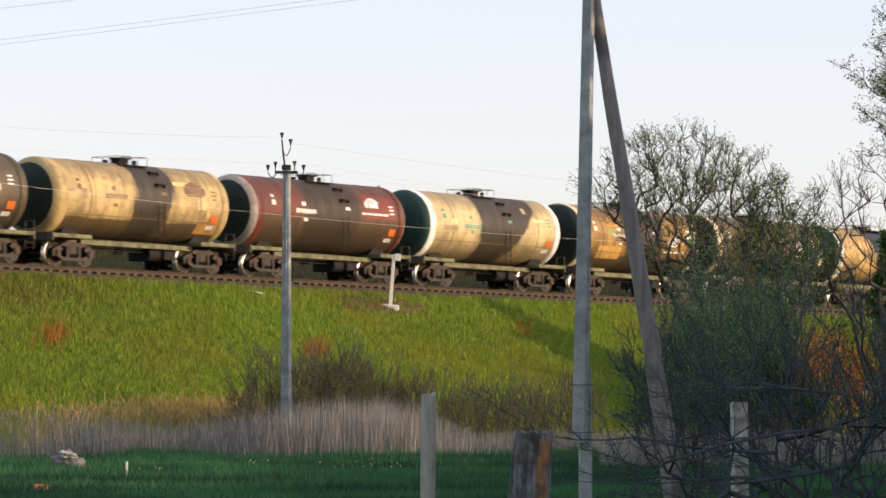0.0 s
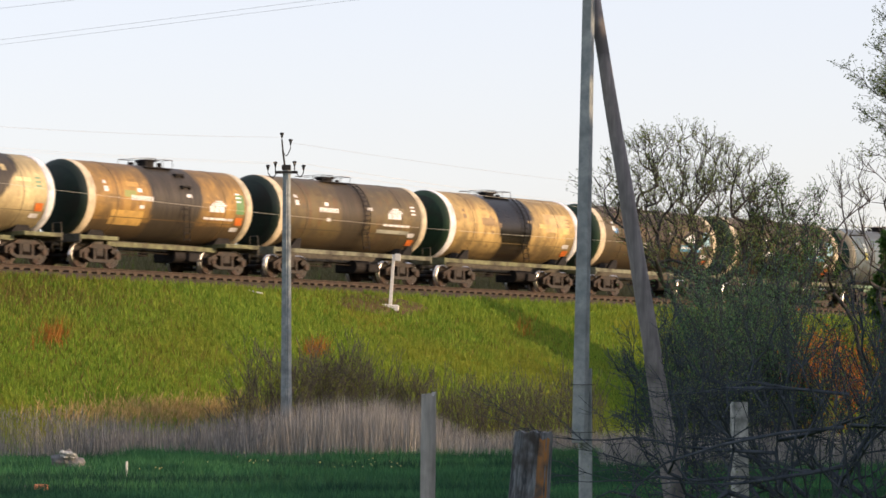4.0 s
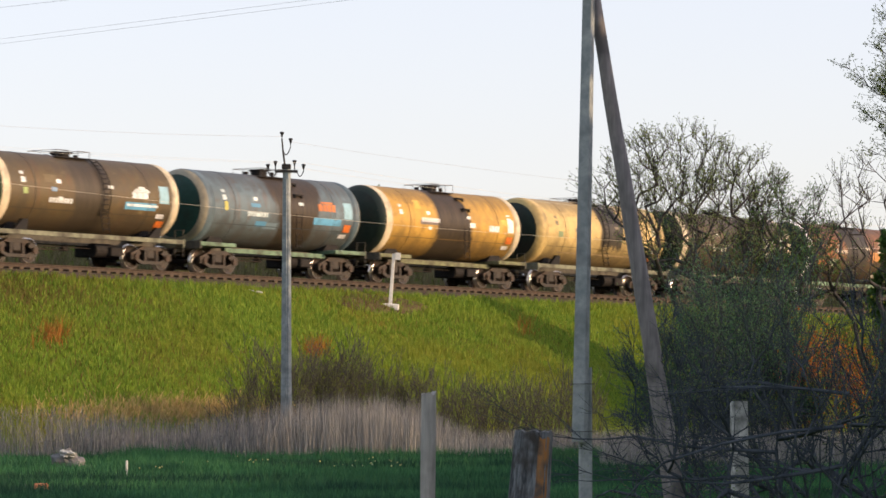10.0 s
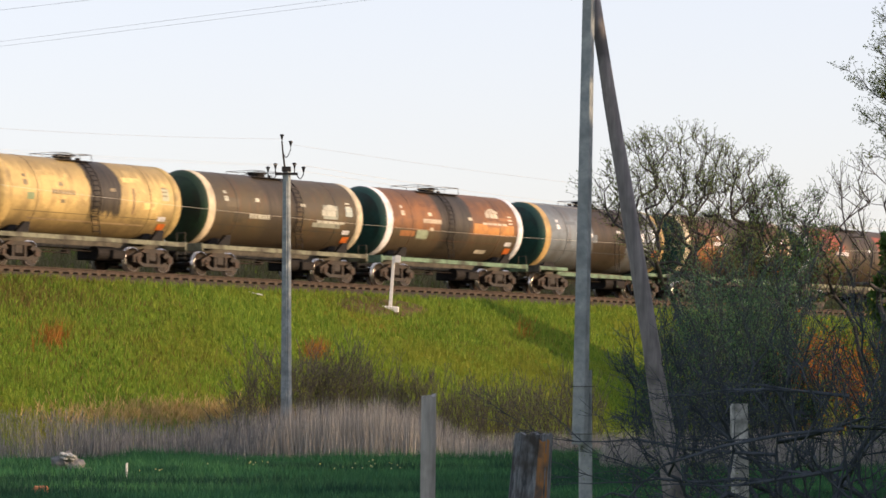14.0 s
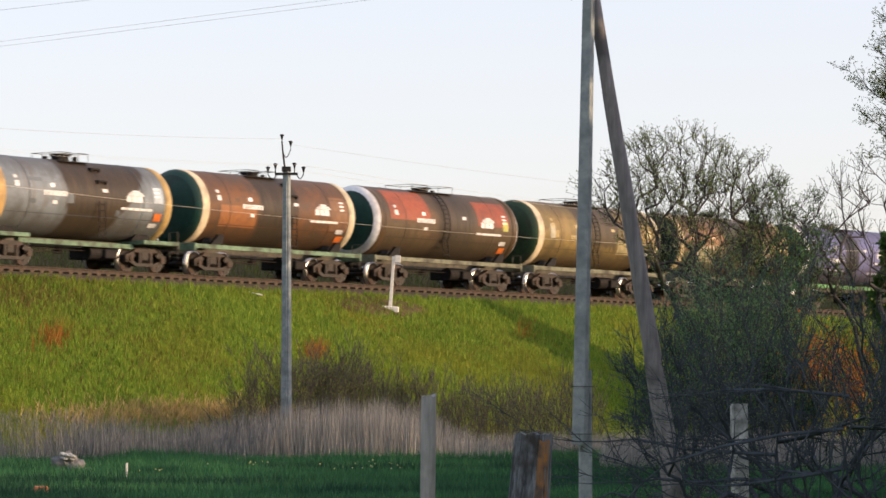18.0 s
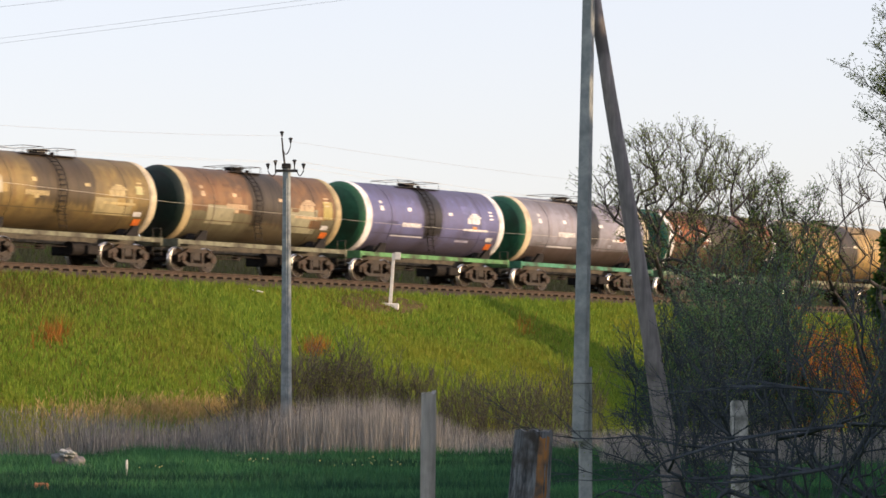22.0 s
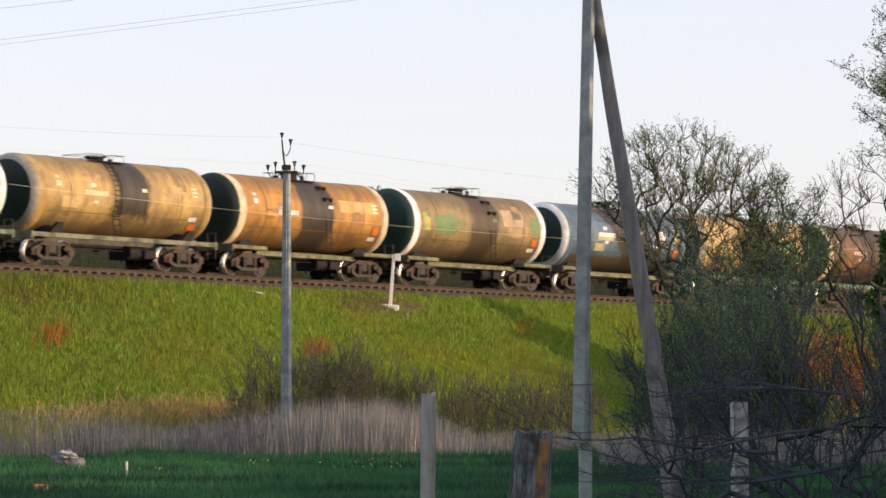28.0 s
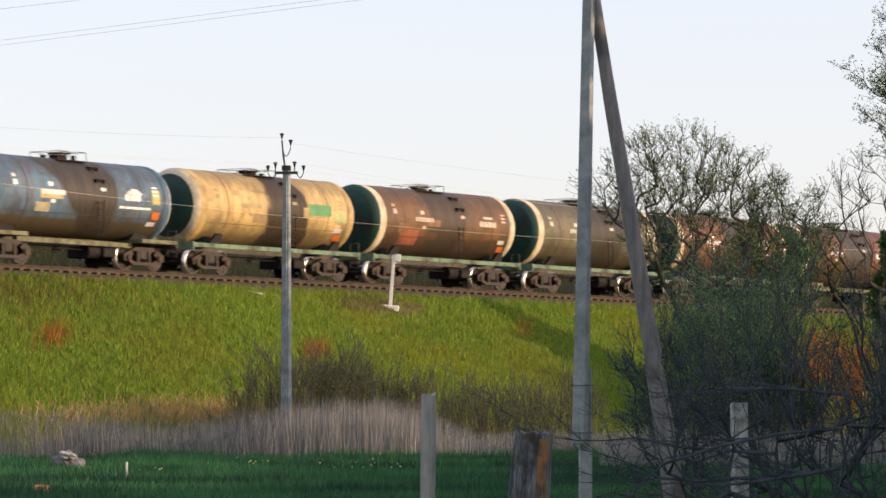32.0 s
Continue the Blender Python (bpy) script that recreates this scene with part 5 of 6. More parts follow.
def build_grass():
    rng = np.random.default_rng(5)
    x, y = scatter_slope(rng, 290000, -56, 44, 3.3, 17.5)
    keep = np.array([noise.noise((a * 0.5, b * 0.5, 1)) for a, b in zip(x, y)]) + rng.uniform(-0.5, 0.9, len(x)) > 0
    x, y = x[keep][:190000], y[keep][:190000]
    short = blade_array(rng, x, y, HEIGHT(x, y), 0.035, 0.07, 0.25, 0.4)
    # tufts that stand clear of the rest and catch the low sun
    x, y = scatter_slope(rng, 15000, -56, 44, 3.5, 17.2)
    high = rng.uniform(0.14, 0.32, len(x)).repeat(5)
    x, y = x.repeat(5) + rng.normal(0, 0.035, 5 * len(x)), y.repeat(5) + rng.normal(0, 0.035, 5 * len(y))
    tuft = blade_array(rng, x, y, HEIGHT(x, y), 0.05, 1.0, 1.0001, 0.06)
    tuft[:, 2, 2] += high - 1.0
    me = triangle_mesh("embankment_grass", np.concatenate((short, tuft)), SLOPEGRASS)
    tagged(new("embankment_grass", me), "sunlit yellow-green grass on the embankment slope", "grass", kind="stuff")
    n = 120000
    y = rng.uniform(66, 121, n)
    x = rng.uniform(-0.14, 0.14, n) * y
    off = x * TS - (y - DEPTH) * TC
    ok = off > 17
    x, y = x[ok], y[ok]
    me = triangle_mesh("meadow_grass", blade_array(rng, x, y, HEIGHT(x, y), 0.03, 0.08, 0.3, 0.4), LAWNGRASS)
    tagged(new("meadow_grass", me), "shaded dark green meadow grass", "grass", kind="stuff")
    x, y = scatter_slope(rng, 80000, -58, 80, -11, -3.6)
    me = triangle_mesh("far_side_grass", blade_array(rng, x, y, HEIGHT(x, y), 0.06, 0.15, 0.5, 0.35), FARGRASS)
    tagged(new("far_side_grass", me), "rough grass on the bank across the line", "grass", kind="stuff")
    # tufts, thickest along the meadow's far edge
    tri = []
    for _ in range(900):
        ty = 111.6 - abs(rng.normal(0, 1.5)) if rng.uniform() < 0.45 else rng.uniform(75, 111)
        tx = rng.uniform(-0.125, 0.125) * ty
        if noise.noise((tx * 0.3, ty * 0.15, 2)) < -0.1:
            continue
        k = 26
        xx, yy = rng.normal(tx, 0.16, k), rng.normal(ty, 0.16, k)
        tri.append(blade_array(rng, xx, yy, HEIGHT(xx, yy), 0.025, 0.18, rng.uniform(0.28, 0.55), 0.3))
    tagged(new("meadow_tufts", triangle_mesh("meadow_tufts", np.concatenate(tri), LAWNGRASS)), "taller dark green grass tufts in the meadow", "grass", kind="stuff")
    # dandelions
    cs = [(-4.7, 103, 3), (-2.3, 98, 7), (-1.2, 95, 8), (-6, 97, 4), (-4.3, 95, 4), (-7.6, 92, 4)]
    tri = []
    for cx, cy, k in cs:
        for _ in range(k):
            px, py = rng.normal(cx, 1.0), rng.normal(cy, 2.5)
            pz = ground_height(px, py) + rng.uniform(0.18, 0.34)
            r = rng.uniform(0.012, 0.024)
            for j in range(6):
                a0, a1 = j * math.pi / 3, (j + 1) * math.pi / 3
                tri.append([(px, py - 0.03, pz), (px + r * math.cos(a0), py, pz + r * math.sin(a0)), (px + r * math.cos(a1), py, pz + r * math.sin(a1))])
    tagged(new("dandelions", triangle_mesh("dandelions", np.array(tri), PETAL)), "yellow dandelion heads scattered in the meadow", "flowers", kind="stuff")


build_grass()


def build_reeds():
    rng = np.random.default_rng(9)
    n = 90000
    s, off = rng.uniform(-62, 26, n), rng.uniform(12.2, 26, n)
    x, y = s * TC + off * TS, DEPTH + s * TS - off * TC
    px = x / y
    # the bed runs behind the meadow's edge
    ok = (y > 110.8 + 1.2 * np.sin(x * 1.3)) & ((off > 15) | ((x < -8) & (off > 14)) | ((x < -10.5) & (off > 12.4 + 1.2 * np.clip((x + 13) / 2, 0, 1)))) & (px > -0.135) & (px < 0.14) & (y < 150)
    x, y, off = x[ok], y[ok], off[ok]
    z = HEIGHT(x, y)
    tall = 1.55 + 0.55 * np.clip((x + 8.5) / 4, 0, 1) - 1.15 * np.clip((x + 1.0) / 2.2, 0, 1)
    dens = np.array([noise.noise((a * 0.35, b * 0.2, 7)) for a, b in zip(x, y)])
    hh = tall * (0.72 + 0.3 * dens + rng.uniform(-0.35, 0.22, len(x)))
    hh *= np.clip((off - 11.4) / 3.4, 0.25, 1)
    co = blade_array(rng, x, y, z, 0.017, 1.0, 1.0001, 0.12)
    co[:, 2, 2] = z + hh
    # broken stalks and seed heads above the others' feet
    up = np.where(rng.uniform(0, 1, len(x)) < 0.45, hh * rng.uniform(0.2, 0.75, len(x)), 0)
    co[:, 0, 2] += up
    co[:, 1, 2] += up
    tagged(new("reed_bed", triangle_mesh("reed_bed", co, REEDS)), "dry grey-brown reeds along the foot of the embankment", "reeds", kind="stuff")
    # a paler, taller stand round the foot of the far pole
    k = 5200
    x, y = rng.normal(-2.9, 1.75, k), rng.normal(112.6, 0.7, k)
    z = HEIGHT(x, y)
    co = blade_array(rng, x, y, z, 0.02, 1.0, 1.0001, 0.1)
    co[:, 2, 2] = z + rng.uniform(0.9, 2.05, k) * np.clip(1.3 - np.abs(x + 2.9) / 5, 0.4, 1) * (0.92 + 0.3 * np.array([noise.noise((a * 1.3, b, 6)) for a, b in zip(x, y)]))
    tagged(new("tall_reeds", triangle_mesh("tall_reeds", co, PALEREEDS)), "pale straw-coloured tall reeds before the brushwood", "reeds", kind="stuff")
    k = 5200
    x, y = rng.uniform(4.2, 12.2, k), rng.normal(98.3, 0.45, k)
    z = HEIGHT(x, y)
    co = blade_array(rng, x, y, z, 0.02, 1.0, 1.0001, 0.12)
    co[:, 2, 2] = z + rng.uniform(0.5, 1.25, k) * (0.9 + 0.5 * np.array([noise.noise((a * 0.9, b, 9)) for a, b in zip(x, y)]))
    tagged(new("dry_reeds", triangle_mesh("dry_reeds", co, PALEREEDS)), "greyish dry reeds at the foot of the tall shrubs", "reeds", kind="stuff")
    tri, dull = [], []
    for s, off, w, k in ((-34.9, 7.9, 0.24, 210), (-20.2, 8.3, 0.22, 230), (-2.5, 6.0, 0.25, 50)):
        dx = rng.normal(0, w, k)
        xx, yy = s * TC + off * TS + dx, DEPTH + s * TS - off * TC + dx * TS / TC + rng.normal(0, 0.55, k)
        tri.append(blade_array(rng, xx, yy, HEIGHT(xx, yy), 0.03, 0.25, 0.75, 0.35))
    # last year's stalks thinly spread below the crest
    for s, off, w, v, k in ((-35, 4.7, 4.5, 0.9, 4500), (-33, 9.0, 6.0, 2.5, 3500), (-8, 6.5, 3.5, 1.4, 500), (-11.5, 4.3, 1.3, 0.35, 500)):
        ss, oo = rng.normal(s, w, k), np.maximum(3.6, rng.normal(off, v, k))
        xx, yy = ss * TC + oo * TS, DEPTH + ss * TS - oo * TC
        dull.append(blade_array(rng, xx, yy, HEIGHT(xx, yy), 0.04, 0.12, 0.3, 0.4))
    tagged(new("old_stalks", triangle_mesh("old_stalks", np.concatenate(dull), STALKS)), "brown old stalks spread over the slope grass", "weeds", kind="stuff")
    tan = []
    for s, off, w, k in ((-33.6, 12.2, 1.8, 1900), (-38, 12.6, 1.6, 700), (-30.5, 12.3, 1.2, 1500), (-27.5, 12.3, 1.2, 1200)):
        ss, oo = rng.normal(s, w, k), rng.normal(off, 0.4, k)
        xx, yy = ss * TC + oo * TS, DEPTH + ss * TS - oo * TC
        tan.append(blade_array(rng, xx, yy, HEIGHT(xx, yy), 0.05, 0.12, 0.42, 0.5))
    tagged(new("dry_weeds", triangle_mesh("dry_weeds", np.concatenate(tan), DRYWEED)), "tan dry weeds along the foot of the slope", "weeds", kind="stuff")
    tagged(new("rusty_weeds", triangle_mesh("rusty_weeds", np.concatenate(tri), RUSTWEED)), "rust-coloured dry weeds in clumps on the slope", "weeds", kind="stuff")


build_reeds()


def grow(rng, a, d, length, r, depth, segs, tips, spread, up, kids=(2, 4), shrink=0.72, bend=0.16, thin=0.004):
    """A limb that bends as it goes and forks."""
    steps = 3 if depth > 1 else 2
    p, dirv = a, d.normalized()
    rr = r
    for k in range(steps):
        dirv = (dirv + Vector((rng.gauss(0, bend), rng.gauss(0, bend), rng.gauss(0, bend) + up))).normalized()
        q = p + dirv * (length / steps)
        r2 = max(rr * (0.86 if depth else 0.6), thin)
        segs.append((p, q, rr, r2))
        if depth <= 1:
            tips.append((q, dirv))
        if depth and k < steps - 1 and rng.random() < 0.75:
            side = (dirv + Vector((rng.gauss(0, spread), rng.gauss(0, spread), rng.gauss(0, spread * 0.6)))).normalized()
            grow(rng, q, side, length * shrink * rng.uniform(0.6, 0.95), r2 * 0.6, depth - 1, segs, tips, spread, up, kids, shrink, bend, thin)
        p, rr = q, r2
    if depth:
        for _ in range(rng.randint(*kids)):
            side = (dirv + Vector((rng.gauss(0, spread), rng.gauss(0, spread), rng.gauss(0, spread * 0.6)))).normalized()
            grow(rng, p, side, length * shrink * rng.uniform(0.75, 1.1), rr * 0.7, depth - 1, segs, tips, spread, up, kids, shrink, bend, thin)


def leaf_mesh(name, rng, tips, per, size, jitter, material):
    tri = []
    for p, d in tips:
        for _ in range(per):
            c = p + Vector((rng.gauss(0, jitter), rng.gauss(0, jitter), rng.gauss(0, jitter)))
            u = Vector((rng.gauss(0, 1), rng.gauss(0, 1), rng.gauss(0, 1))).normalized()
            w = u.orthogonal().normalized() * size * 0.35
            s = size * rng.uniform(0.6, 1.4)
            tri.append((c - w, c + w, c + u * s))
            tri.append((c + w, c - w + u * s * 0.6, c + u * s))
    return triangle_mesh(name, np.array([[tuple(v) for v in t] for t in tri]), material)


def tree(name, label, seed, base, stems, depth, r, leaves=None, per=2, size=0.1, jitter=0.15, spread=0.5, up=0.05, bark=None, kids=(2, 3), shrink=0.72, bend=0.16, category="tree", group="", thin=0.004):
    rng = random.Random(seed)
    segs, tips = [], []
    for d, length, *start in stems:
        root = Vector(start[0]) if start else Vector((rng.uniform(-0.15, 0.15), rng.uniform(-0.15, 0.15), -0.15)) * min(1, r * 20)
        grow(rng, root, Vector(d), length, r * rng.uniform(0.8, 1.1), depth, segs, tips, spread, up, kids, shrink, bend, thin)
    t = new(name, None)
    t.location = (base[0], base[1], ground_height(base[0], base[1]) if len(base) < 3 else base[2])
    tagged(t, label, category, group)
    place("trunk", tube_mesh("trunk", segs, bark or BARK), None, t)
    if leaves:
        place("crown", leaf_mesh("crown", rng, tips, per, size, jitter, leaves), None, t)
    return t


def crown_tree(name, label, seed, base, limbs, targets, centre, radii, twig, leaves, per, size, trunk_r=0.2, thin=0.009, twigs=5, floor=-0.45, vase=9.0, category="tree", group="", bark=None, step=0.45):
    """A tree whose limbs reach out to points spread through its crown."""
    rng = random.Random(seed)
    nodes, parent_of = [Vector((0, 0, -0.2))], [-1]

    def extend(start, goal, step, wobble):
        here, k = nodes[start], start
        n = max(1, int((goal - here).length / step))
        for j in range(1, n + 1):
            t = j / n
            p = here.lerp(goal, t) + Vector((rng.gauss(0, wobble), rng.gauss(0, wobble), rng.gauss(0, wobble) - 0.03 * (goal - here).length * t * (1 - t)))
            nodes.append(p)
            parent_of.append(k)
            k = len(nodes) - 1
        return k

    for p in limbs:
        extend(0, Vector(p), step * 1.5, step * 0.18)
    goals = []
    c = Vector(centre)
    while len(goals) < targets:
        q = Vector((rng.uniform(-1, 1), rng.uniform(-1, 1), rng.uniform(-1, 1)))
        if q.length < 1 and q.z > floor and -q.x < vase + 0.9 * q.z and rng.random() < 0.25 + 0.75 * q.length and noise.noise(q * 2.2 + Vector((seed, 0, 0))) > -0.22:
            k = 1 + 0.18 * noise.noise(q * 3 + Vector((0, seed, 0)))
            goals.append(c + Vector((q.x * radii[0] * k, q.y * radii[1] * k, q.z * radii[2] * k)))
    goals.sort(key=lambda g: (g - c * 0.6).length)
    ends = []
    for g in goals:
        arr = np.array([(v.x, v.y, v.z) for v in nodes])
        d = np.linalg.norm(arr - np.array(g), axis=1) + 1.1 * np.maximum(0, arr[:, 2] - g.z + 0.35)
        ends.append(extend(int(d.argmin()), g, step, step * 0.11))
    weight = [0.0] * len(nodes)
    for e in ends:
        weight[e] += 1
    for k in range(len(nodes) - 1, 0, -1):
        weight[parent_of[k]] += weight[k]
    top = math.sqrt(max(1, targets))
    radius = [max(thin * 1.2, trunk_r * math.sqrt(max(w, 0.2)) / top) for w in weight]
    segs = [(nodes[parent_of[k]], nodes[k], min(radius[parent_of[k]], radius[k] * 1.5), radius[k]) for k in range(1, len(nodes))]
    tips = []
    for e in ends:
        out = (nodes[e] - c * 0.8).normalized()
        for _ in range(twigs):
            d = (out + Vector((rng.gauss(0, 0.6), rng.gauss(0, 0.6), rng.gauss(0.15, 0.5)))).normalized()
            mid = nodes[e] + d * twig * rng.uniform(0.4, 0.7)
            tip = mid + (d + Vector((rng.gauss(0, 0.3), rng.gauss(0, 0.3), 0.25))).normalized() * twig * rng.uniform(0.4, 0.7)
            segs += [(nodes[e], mid, thin, thin * 0.9), (mid, tip, thin * 0.9, thin * 0.6)]
            tips += [(mid, d), (tip, d)]
    t = new(name, None)
    t.location = (base[0], base[1], ground_height(base[0], base[1]))
    tagged(t, label, category, group)
    place("trunk", tube_mesh("trunk", segs, bark or BARK), None, t)
    place("crown", leaf_mesh("crown", rng, tips, per, size, twig * 0.1, leaves), None, t)
    return t


def fan(rng, n, lean, length):
    return [((rng.gauss(0, lean), rng.gauss(0, lean), 1), length * rng.uniform(0.8, 1.15)) for _ in range(n)]


def build_trees():
    crown_tree("tree", "spreading tree with dark limbs and tiny spring leaves", 11, (8.6, 112), [(-1.6, 0, 4.8), (-0.9, 0.4, 5.4), (-0.1, 0.2, 5.8), (0.8, -0.3, 5.2), (-0.4, -0.6, 5.0)], 560, (-1.35, 0, 6.6), (3.4, 2.4, 3.25), 0.42, LEAFDARK, 2, 0.06, 0.19, 0.0075, 5, -0.3, 0.5)
    crown_tree("tree", "smaller leafy tree at the foot of the bank", 14, (10.2, 112), [(-0.5, 0, 4.2), (0.2, 0.2, 4.6), (0.6, 0, 4.0)], 210, (0.1, 0, 6.0), (1.55, 1.3, 2.6), 0.4, LEAFGREEN, 3, 0.06, 0.12, 0.0075, 5)
    crown_tree("tree", "thin-branched tree coming into leaf beside the embankment", 5, (13.4, 112), [(-1.0, 0, 4.0), (-0.3, 0.3, 4.8), (0.6, 0, 4.4)], 130, (-0.5, 0, 6.2), (2.3, 1.8, 2.7), 0.55, LEAFDARK, 1, 0.06, 0.12, 0.0085, 4)
    crown_tree("tree", "tall birch-like tree with hanging leafy twigs", 23, (13.2, 88), [(-0.9, 0, 6.5), (-1.6, 0.2, 8.0), (0.2, 0.2, 7.0)], 460, (-0.2, 0, 9.25), (3.15, 2.6, 2.6), 0.4, LEAFDARK, 4, 0.058, 0.18, 0.006, 6, -0.8)
    crown_tree("tree", "distant leafy tree top behind the railway", 31, (-4.2, 212), [(-0.3, 0, 4.5), (0.3, 0.2, 5.0)], 170, (0, 0, 5.75), (1.4, 1.4, 1.9), 0.4, LEAFYELLOW, 4, 0.1, 0.14, 0.01, 4)
    # bushes on the slope and at its foot
    rng = random.Random(12)
    for k, (x, y, h, leaf, per) in enumerate(((12.2, 151.5, 2.6, LEAFGREEN, 5), (13.8, 152.5, 2.2, LEAFGREEN, 5), (9.6, 153.5, 0.9, LEAFYELLOW, 3), (15.0, 153, 2.4, LEAFYELLOW, 4), (16.8, 154, 2.6, LEAFYELLOW, 4), (14.5, 150, 2.1, LEAFORANGE, 5), (15.4, 151, 2.0, LEAFORANGE, 4), (14.3, 147, 1.3, LEAFYELLOW, 2))):
        words = {LEAFGREEN: "dense dark green bush in fresh leaf", LEAFYELLOW: "yellow-green willow bush with thin stems", LEAFORANGE: "bush with orange dry leaves"}[leaf]
        tree("bush", words, 40 + k, (x, y), fan(rng, 5, 0.35, h), 3, 0.05, leaf, per, 0.13, 0.22, 0.35, 0.1, category="bush", group="bushes by the embankment")
    # tall shaded shrubs standing behind the meadow
    rng = random.Random(50)
    for k, (x, y, h, per) in enumerate(((5.9, 103, 1.15, 2), (6.3, 105, 1.8, 3), (6.9, 102, 2.3, 4), (7.5, 105, 2.25, 4), (8.1, 106, 2.6, 4), (8.8, 104, 2.4, 4), (9.4, 107, 2.2, 3), (10.2, 105, 1.4, 2), (11.4, 101, 1.35, 1), (12.4, 103, 1.9, 1), (13.6, 104, 2.1, 2))):
        tree("tall_shrub", "tall half-bare dark shrub with small green leaves", 80 + k, (x, y), fan(rng, 7, 0.15, h), 4, 0.05, LEAFSHADE, per, 0.06, 0.16, 0.24, 0.12, TWIG, kids=(1, 2), category="shrub", group="tall shrubs by the meadow", thin=0.009)
    # dark bare thicket in the meadow
    low = [((-1, 0, 0.3), 1.9), ((-1, 0.2, 0.55), 1.7), ((-0.6, 0, 1), 1.4), ((0.2, 0.1, 1), 1.5), ((-1, -0.2, 0.14), 2.0), ((0.6, 0, 0.8), 1.4)]
    tall = [((-0.8, 0, 0.7), 1.5), ((-1, 0, 0.25), 1.7), ((0.4, 0, 1), 1.5), ((0, 0, 1), 1.6), ((0.9, 0, 0.4), 1.4), ((-1, 0, 0.45), 1.5)]
    for k, (x, y, stems, size) in enumerate(((3.15, 27, low, 0.5), (2.2, 31.5, low[:3], 0.4),
                                             (5.6, 64, tall, 1.0), (7.0, 68, tall, 1.15), (4.4, 66, tall[:4], 0.85))):
        near = y < 40
        tree("thicket", "dark bare tangled shrub with long low branches", 60 + k, (x, y), [(d, ln * size) for d, ln in stems], 4, 0.045 * size + 0.003, LEAFDARK, 1, 0.012 if near else 0.03, 0.05, 0.55, 0.01, TWIG, kids=(1, 3) if near else (1, 2), category="shrub", group="bare shrubs in the meadow", bend=0.24, thin=0.0032 if near else 0.008)
    for k, (x, y, limbs, targets, centre, radii) in enumerate((
            (3.25, 27.5, [(-0.25, 0, 0.7), (-0.9, 0.1, 1.15), (-0.1, 0.1, 1.3), (0.2, 0, 1.2)], 130, (-0.75, 0, 1.45), (1.35, 0.8, 0.8)),
            (3.75, 29.5, [(-0.2, 0, 0.9), (-0.6, 0.2, 1.6), (0.1, 0, 1.7)], 110, (-0.6, 0, 1.75), (1.15, 0.8, 0.85)))):
        crown_tree("thicket", "dark bare tangled shrub with gnarled boughs", 160 + k, (x, y), limbs, targets, centre, radii, 0.17, LEAFDARK, 1, 0.012, 0.04, 0.0022, 4, -0.9, category="shrub", group="bare shrubs in the meadow", bark=TWIG, step=0.13)
    crown_tree("thicket", "bare thin-twigged shrub behind the braced pole", 171, (4.35, 66), [(-0.4, 0, 1.2), (0.1, 0.1, 1.4)], 110, (-0.25, 0, 2.1), (1.15, 0.8, 1.35), 0.3, LEAFDARK, 1, 0.03, 0.05, 0.0055, 4, -0.95, category="shrub", group="bare shrubs in the meadow", bark=TWIG, step=0.25)
    # an old shrub whose boughs lie almost level
    boughs = [((0.05, 0, 1), 1.5), ((-0.1, 0, 1), 1.2), ((-1, 0.05, 0.03), 1.35, (-0.02, 0, 1.38)), ((-1, 0, 0.1), 0.95, (0.02, 0, 1.62)), ((1, 0, 0.05), 0.5, (0, 0, 1.4)), ((-1, 0.1, -0.12), 0.8, (0, 0, 1.1))]
    tree("thicket", "old dark shrub whose bare boughs lie almost level", 77, (2.95, 27.3), boughs, 4, 0.02, LEAFDARK, 1, 0.012, 0.04, 0.42, 0.0, TWIG, kids=(1, 2), shrink=0.6, category="shrub", group="bare shrubs in the meadow", bend=0.09, thin=0.0028)
    tree("thicket", "old dark shrub whose bare boughs lie almost level", 78, (2.55, 28.6), [((0, 0, 1), 1.3), ((-1, 0, 0.02), 1.1, (0, 0, 1.2)), ((-1, 0, 0.16), 0.9, (0, 0, 1.0)), ((1, 0, 0.1), 0.7, (0, 0, 1.3)), ((-0.7, 0, 0.8), 0.7, (0, 0, 1.0))], 4, 0.022, LEAFDARK, 1, 0.012, 0.04, 0.42, 0.0, TWIG, kids=(1, 2), shrink=0.6, category="shrub", group="bare shrubs in the meadow", bend=0.09, thin=0.0028)
    # leafless brushwood behind the reeds
    rng = random.Random(77)
    for k in range(72):
        if k < 20:
            x = -6.9 + 0.33 * k + rng.uniform(-.2, .2)
            h = 1.1 + 0.7 * math.sin(math.pi * k / 19) + rng.uniform(-.15, .15)
        else:
            x = -0.5 + 0.24 * ((k - 20) % 26) + rng.uniform(-.2, .2)
            h = (1.55 if k < 46 else 1.3) + rng.uniform(-.25, .3)
        y = DEPTH - (17.4 - x * TS) / TC + rng.uniform(-1.5, 0.3) - (2.5 if k > 45 else 0)
        tree("brushwood", "leafless dark brush standing in dry reeds", 100 + k, (x, y), fan(rng, 7 if k < 20 else 4, 0.2 if k < 20 else 0.1, h), 3 if k < 20 else 2, 0.016, LEAFYELLOW, 1, 0.045, 0.06, spread=0.2, up=0.12, bark=BRUSH, shrink=0.66, thin=0.007, category="shrub", group="brushwood at the reed bed")
    # a belt of trees added out of view on the right to shade the meadow
    kinds = []
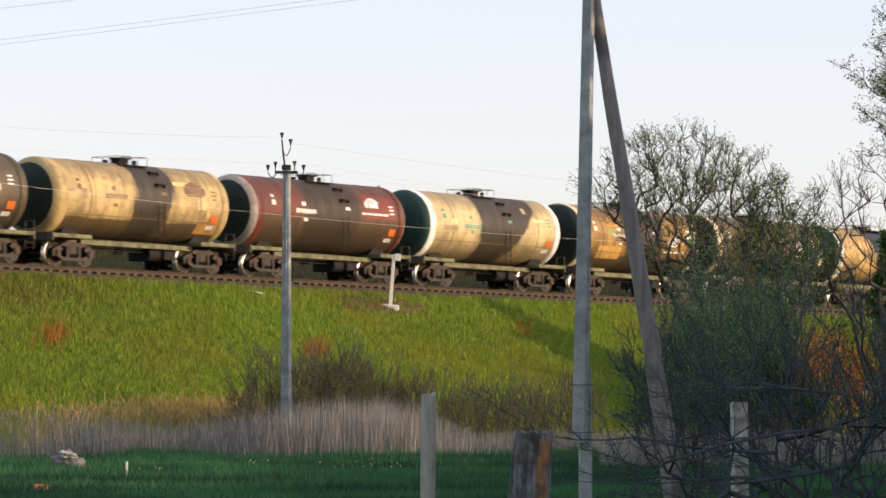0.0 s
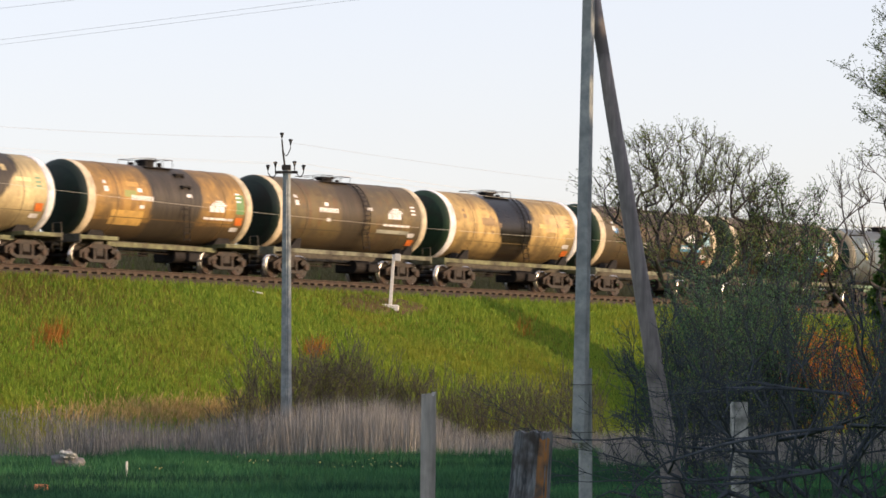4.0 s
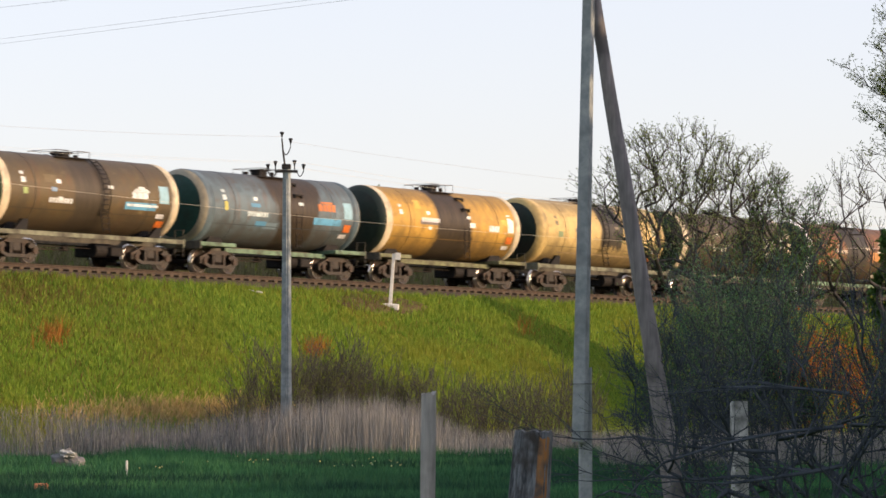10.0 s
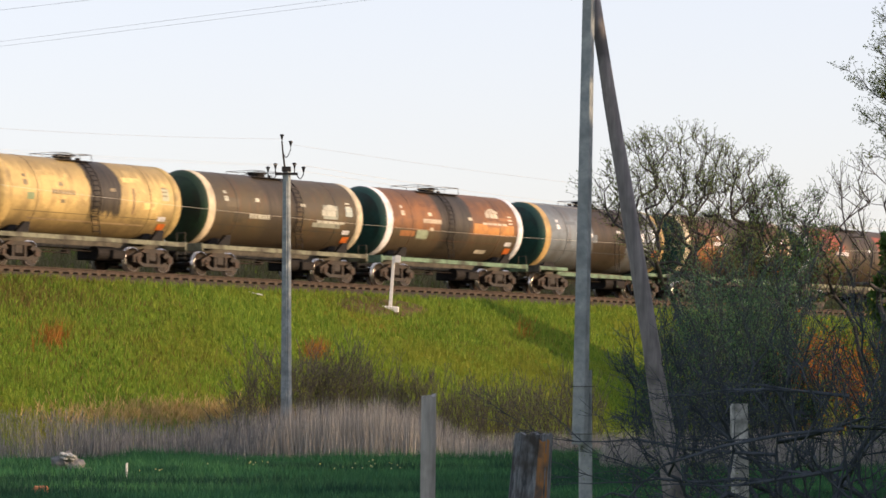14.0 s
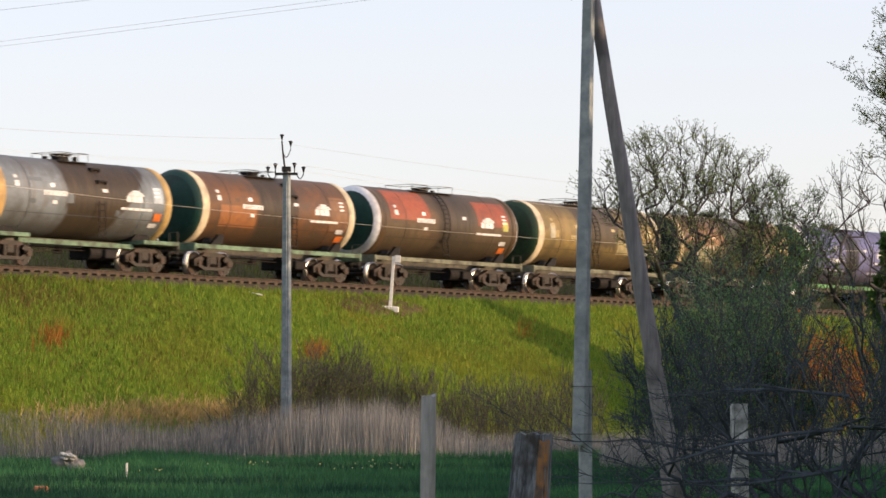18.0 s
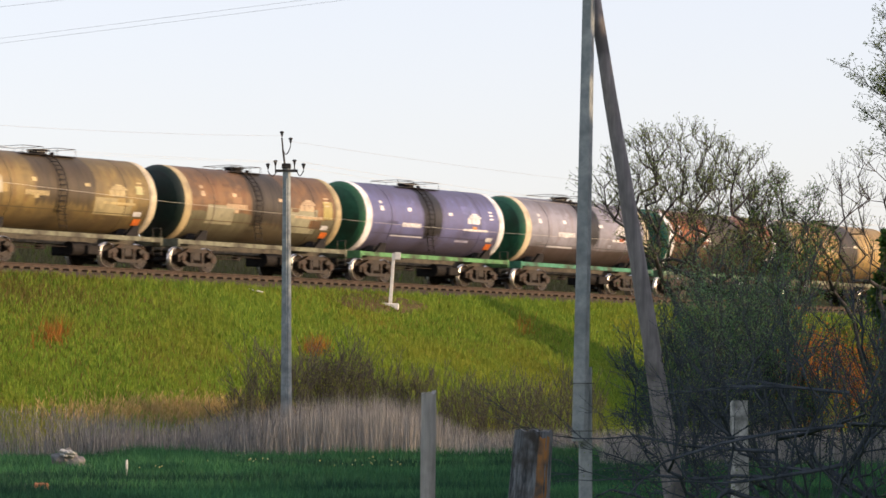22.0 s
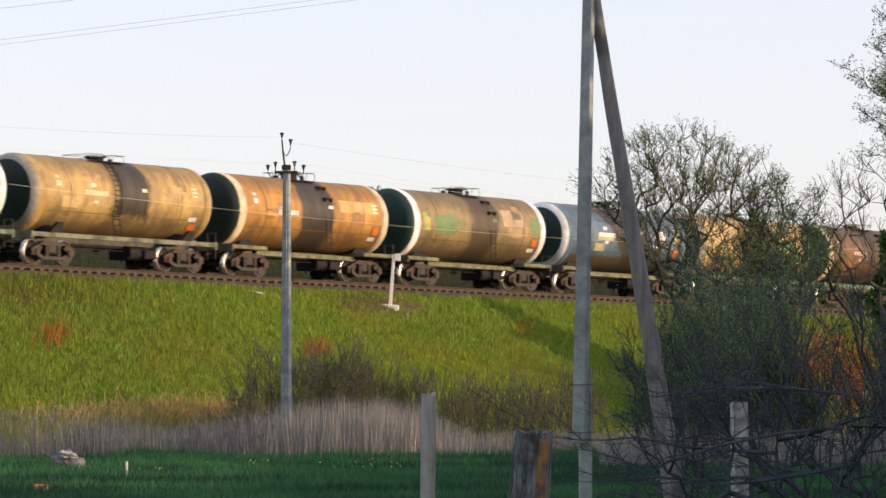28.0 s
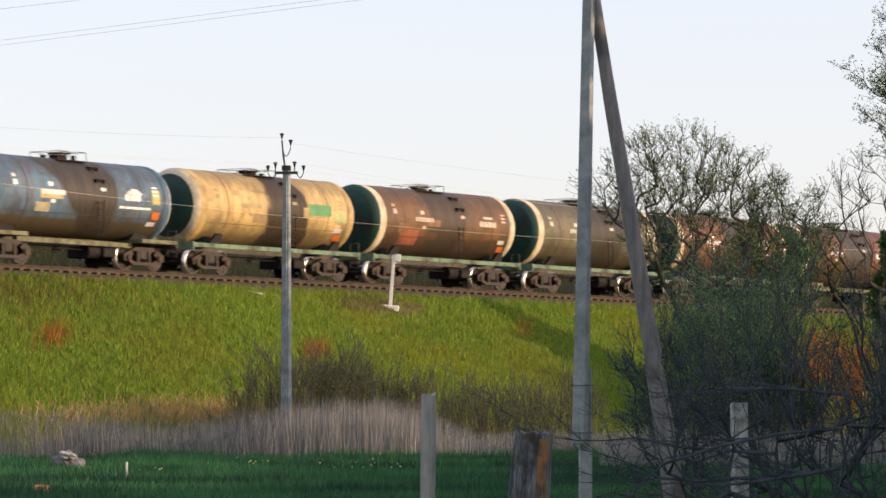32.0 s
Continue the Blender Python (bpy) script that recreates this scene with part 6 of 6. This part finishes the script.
    for k in range(3):
        rng = random.Random(200 + k)
        stems = fan(rng, 4, 0.3, 2.6) + [((math.cos(a), math.sin(a), 0.35), 1.7) for a in (0.4, 1.7, 2.9, 4.1, 5.3)]
        kinds.append(tree("shade_belt_tree", "leafy green tree added out of view to shade the meadow", 140 + k, (30 + 9 * k, 60 + 7 * k), stems, 4, 0.16, LEAFGREEN, 6, 0.34, 0.4, 0.42, 0.04, group="trees of the belt"))
    for k, (x, y, h) in enumerate(((7.0, 21, 0.85), (7.4, 25, 0.9), (8.4, 29, 0.95), (9.4, 33.5, 1.05), (10.4, 38, 1.3), (11.6, 43, 1.5), (12.3, 49, 1.55), (13.0, 55, 1.5), (14, 61, 1.2), (15, 68, 1.0), (15.6, 74, 0.95), (16.4, 81, 0.95), (17.2, 88, 0.9), (18, 95, 0.9), (19, 102, 0.88), (20, 109, 0.85), (21, 116, 0.8), (21.5, 121.5, 0.8), (19, 52, 1.3), (21, 70, 1.1))):
        x = max(x, 0.119 * y + 7.2 * h + 1.6)
        one = copy_thing(kinds[k % 3], pose(x, y, ground_height(x, y), 0, 0, 71 * k))
        one.scale = (h, h, h)
    # two added shadow casters beyond the right edge, leaned to shape the slope's shadow
    slim = crown_tree("tree", "slim dense tree added to cast a shadow on the slope", 71, (18.5, 159.2), [(0, 0, 5), (0.2, 0, 9)], 190, (0, 0, 8.0), (1.3, 1.1, 3.7), 0.4, LEAFGREEN, 26, 0.27, 0.14, 0.009, 4, -0.95)
    slim.rotation_euler = (radians(20), radians(9), 0)
    broad = crown_tree("tree", "dense leafy tree added to widen the slope's shadow", 73, (19.6, 156.4), [(0, 0, 4), (0.2, 0, 7)], 230, (0, 0, 6.6), (1.5, 1.5, 3.2), 0.4, LEAFGREEN, 26, 0.27, 0.14, 0.009, 4, -0.95)
    broad.rotation_euler = (radians(18), radians(9), 0)


build_trees()


# ---- sleepers ----
def build_sleepers():
    me = to_mesh("sleeper", box(-0.125, 0.125, -1.37, 1.37, RAIL - 0.34, RAIL - 0.175, 0.015), SLEEPER)
    turn = Matrix.Rotation(TH, 4, "Z")
    rng = random.Random(3)
    for k in range(240):
        s = -66 + 0.55 * k
        place("sleeper", me, None, TRACKBED, Matrix.Translation(along(s + rng.uniform(-.02, .02), rng.uniform(-.03, .03), 0)) @ turn @ Matrix.Rotation(rng.uniform(-.012, .012), 4, "Z"))
    verts, faces = [], []
    for s in [-420 + 0.55 * k for k in range(640)] + [66.5 + 0.55 * k for k in range(700)]:
        b = len(verts)
        for ds in (-0.125, 0.125):
            for off in (-1.37, 1.37):
                for z in (RAIL - 0.34, RAIL - 0.175):
                    verts.append(along(s + ds, off, z))
        faces += [tuple(b + j for j in f) for f in ((0, 1, 3, 2), (4, 6, 7, 5), (0, 4, 5, 1), (2, 3, 7, 6), (1, 5, 7, 3))]
    far = place("far_sleepers", mesh_of("far_sleepers", verts, faces, SLEEPER), None, TRACKBED)
    tagged(far, kind="stuff")


build_sleepers()


# ---- what moves ----
def run_of(t):
    """Metres along the track of the first wagon's middle."""
    u = t / 32
    return -34.05 - 273.75 * u - 18.37 * u * u


def motions():
    for k, car in enumerate(TRAIN):
        rows = []
        for j in range(33):
            x, y, z = along(run_of(j) + 12.02 * k, 0, RAIL)
            rows.append((float(j), pose(x, y, z, 0, 0, 54.9)))
        walk(car, rows)
    # alike wheelsets roll alike: one action serves each place on the bogie
    for dx, wheels in WHEELS.items():
        rows = [(j / 15, pose(dx, 0, 0.475, 0, math.degrees((run_of(j / 15) - run_of(0)) / 0.475), 0)) for j in range(481)]
        walk(wheels[0], rows)
        done = wheels[0].animation_data
        for w in wheels[1:]:
            w.rotation_mode = "QUATERNION"
            keys = w.animation_data_create()
            keys.action = done.action
            keys.action_slot = done.action_slot


motions()
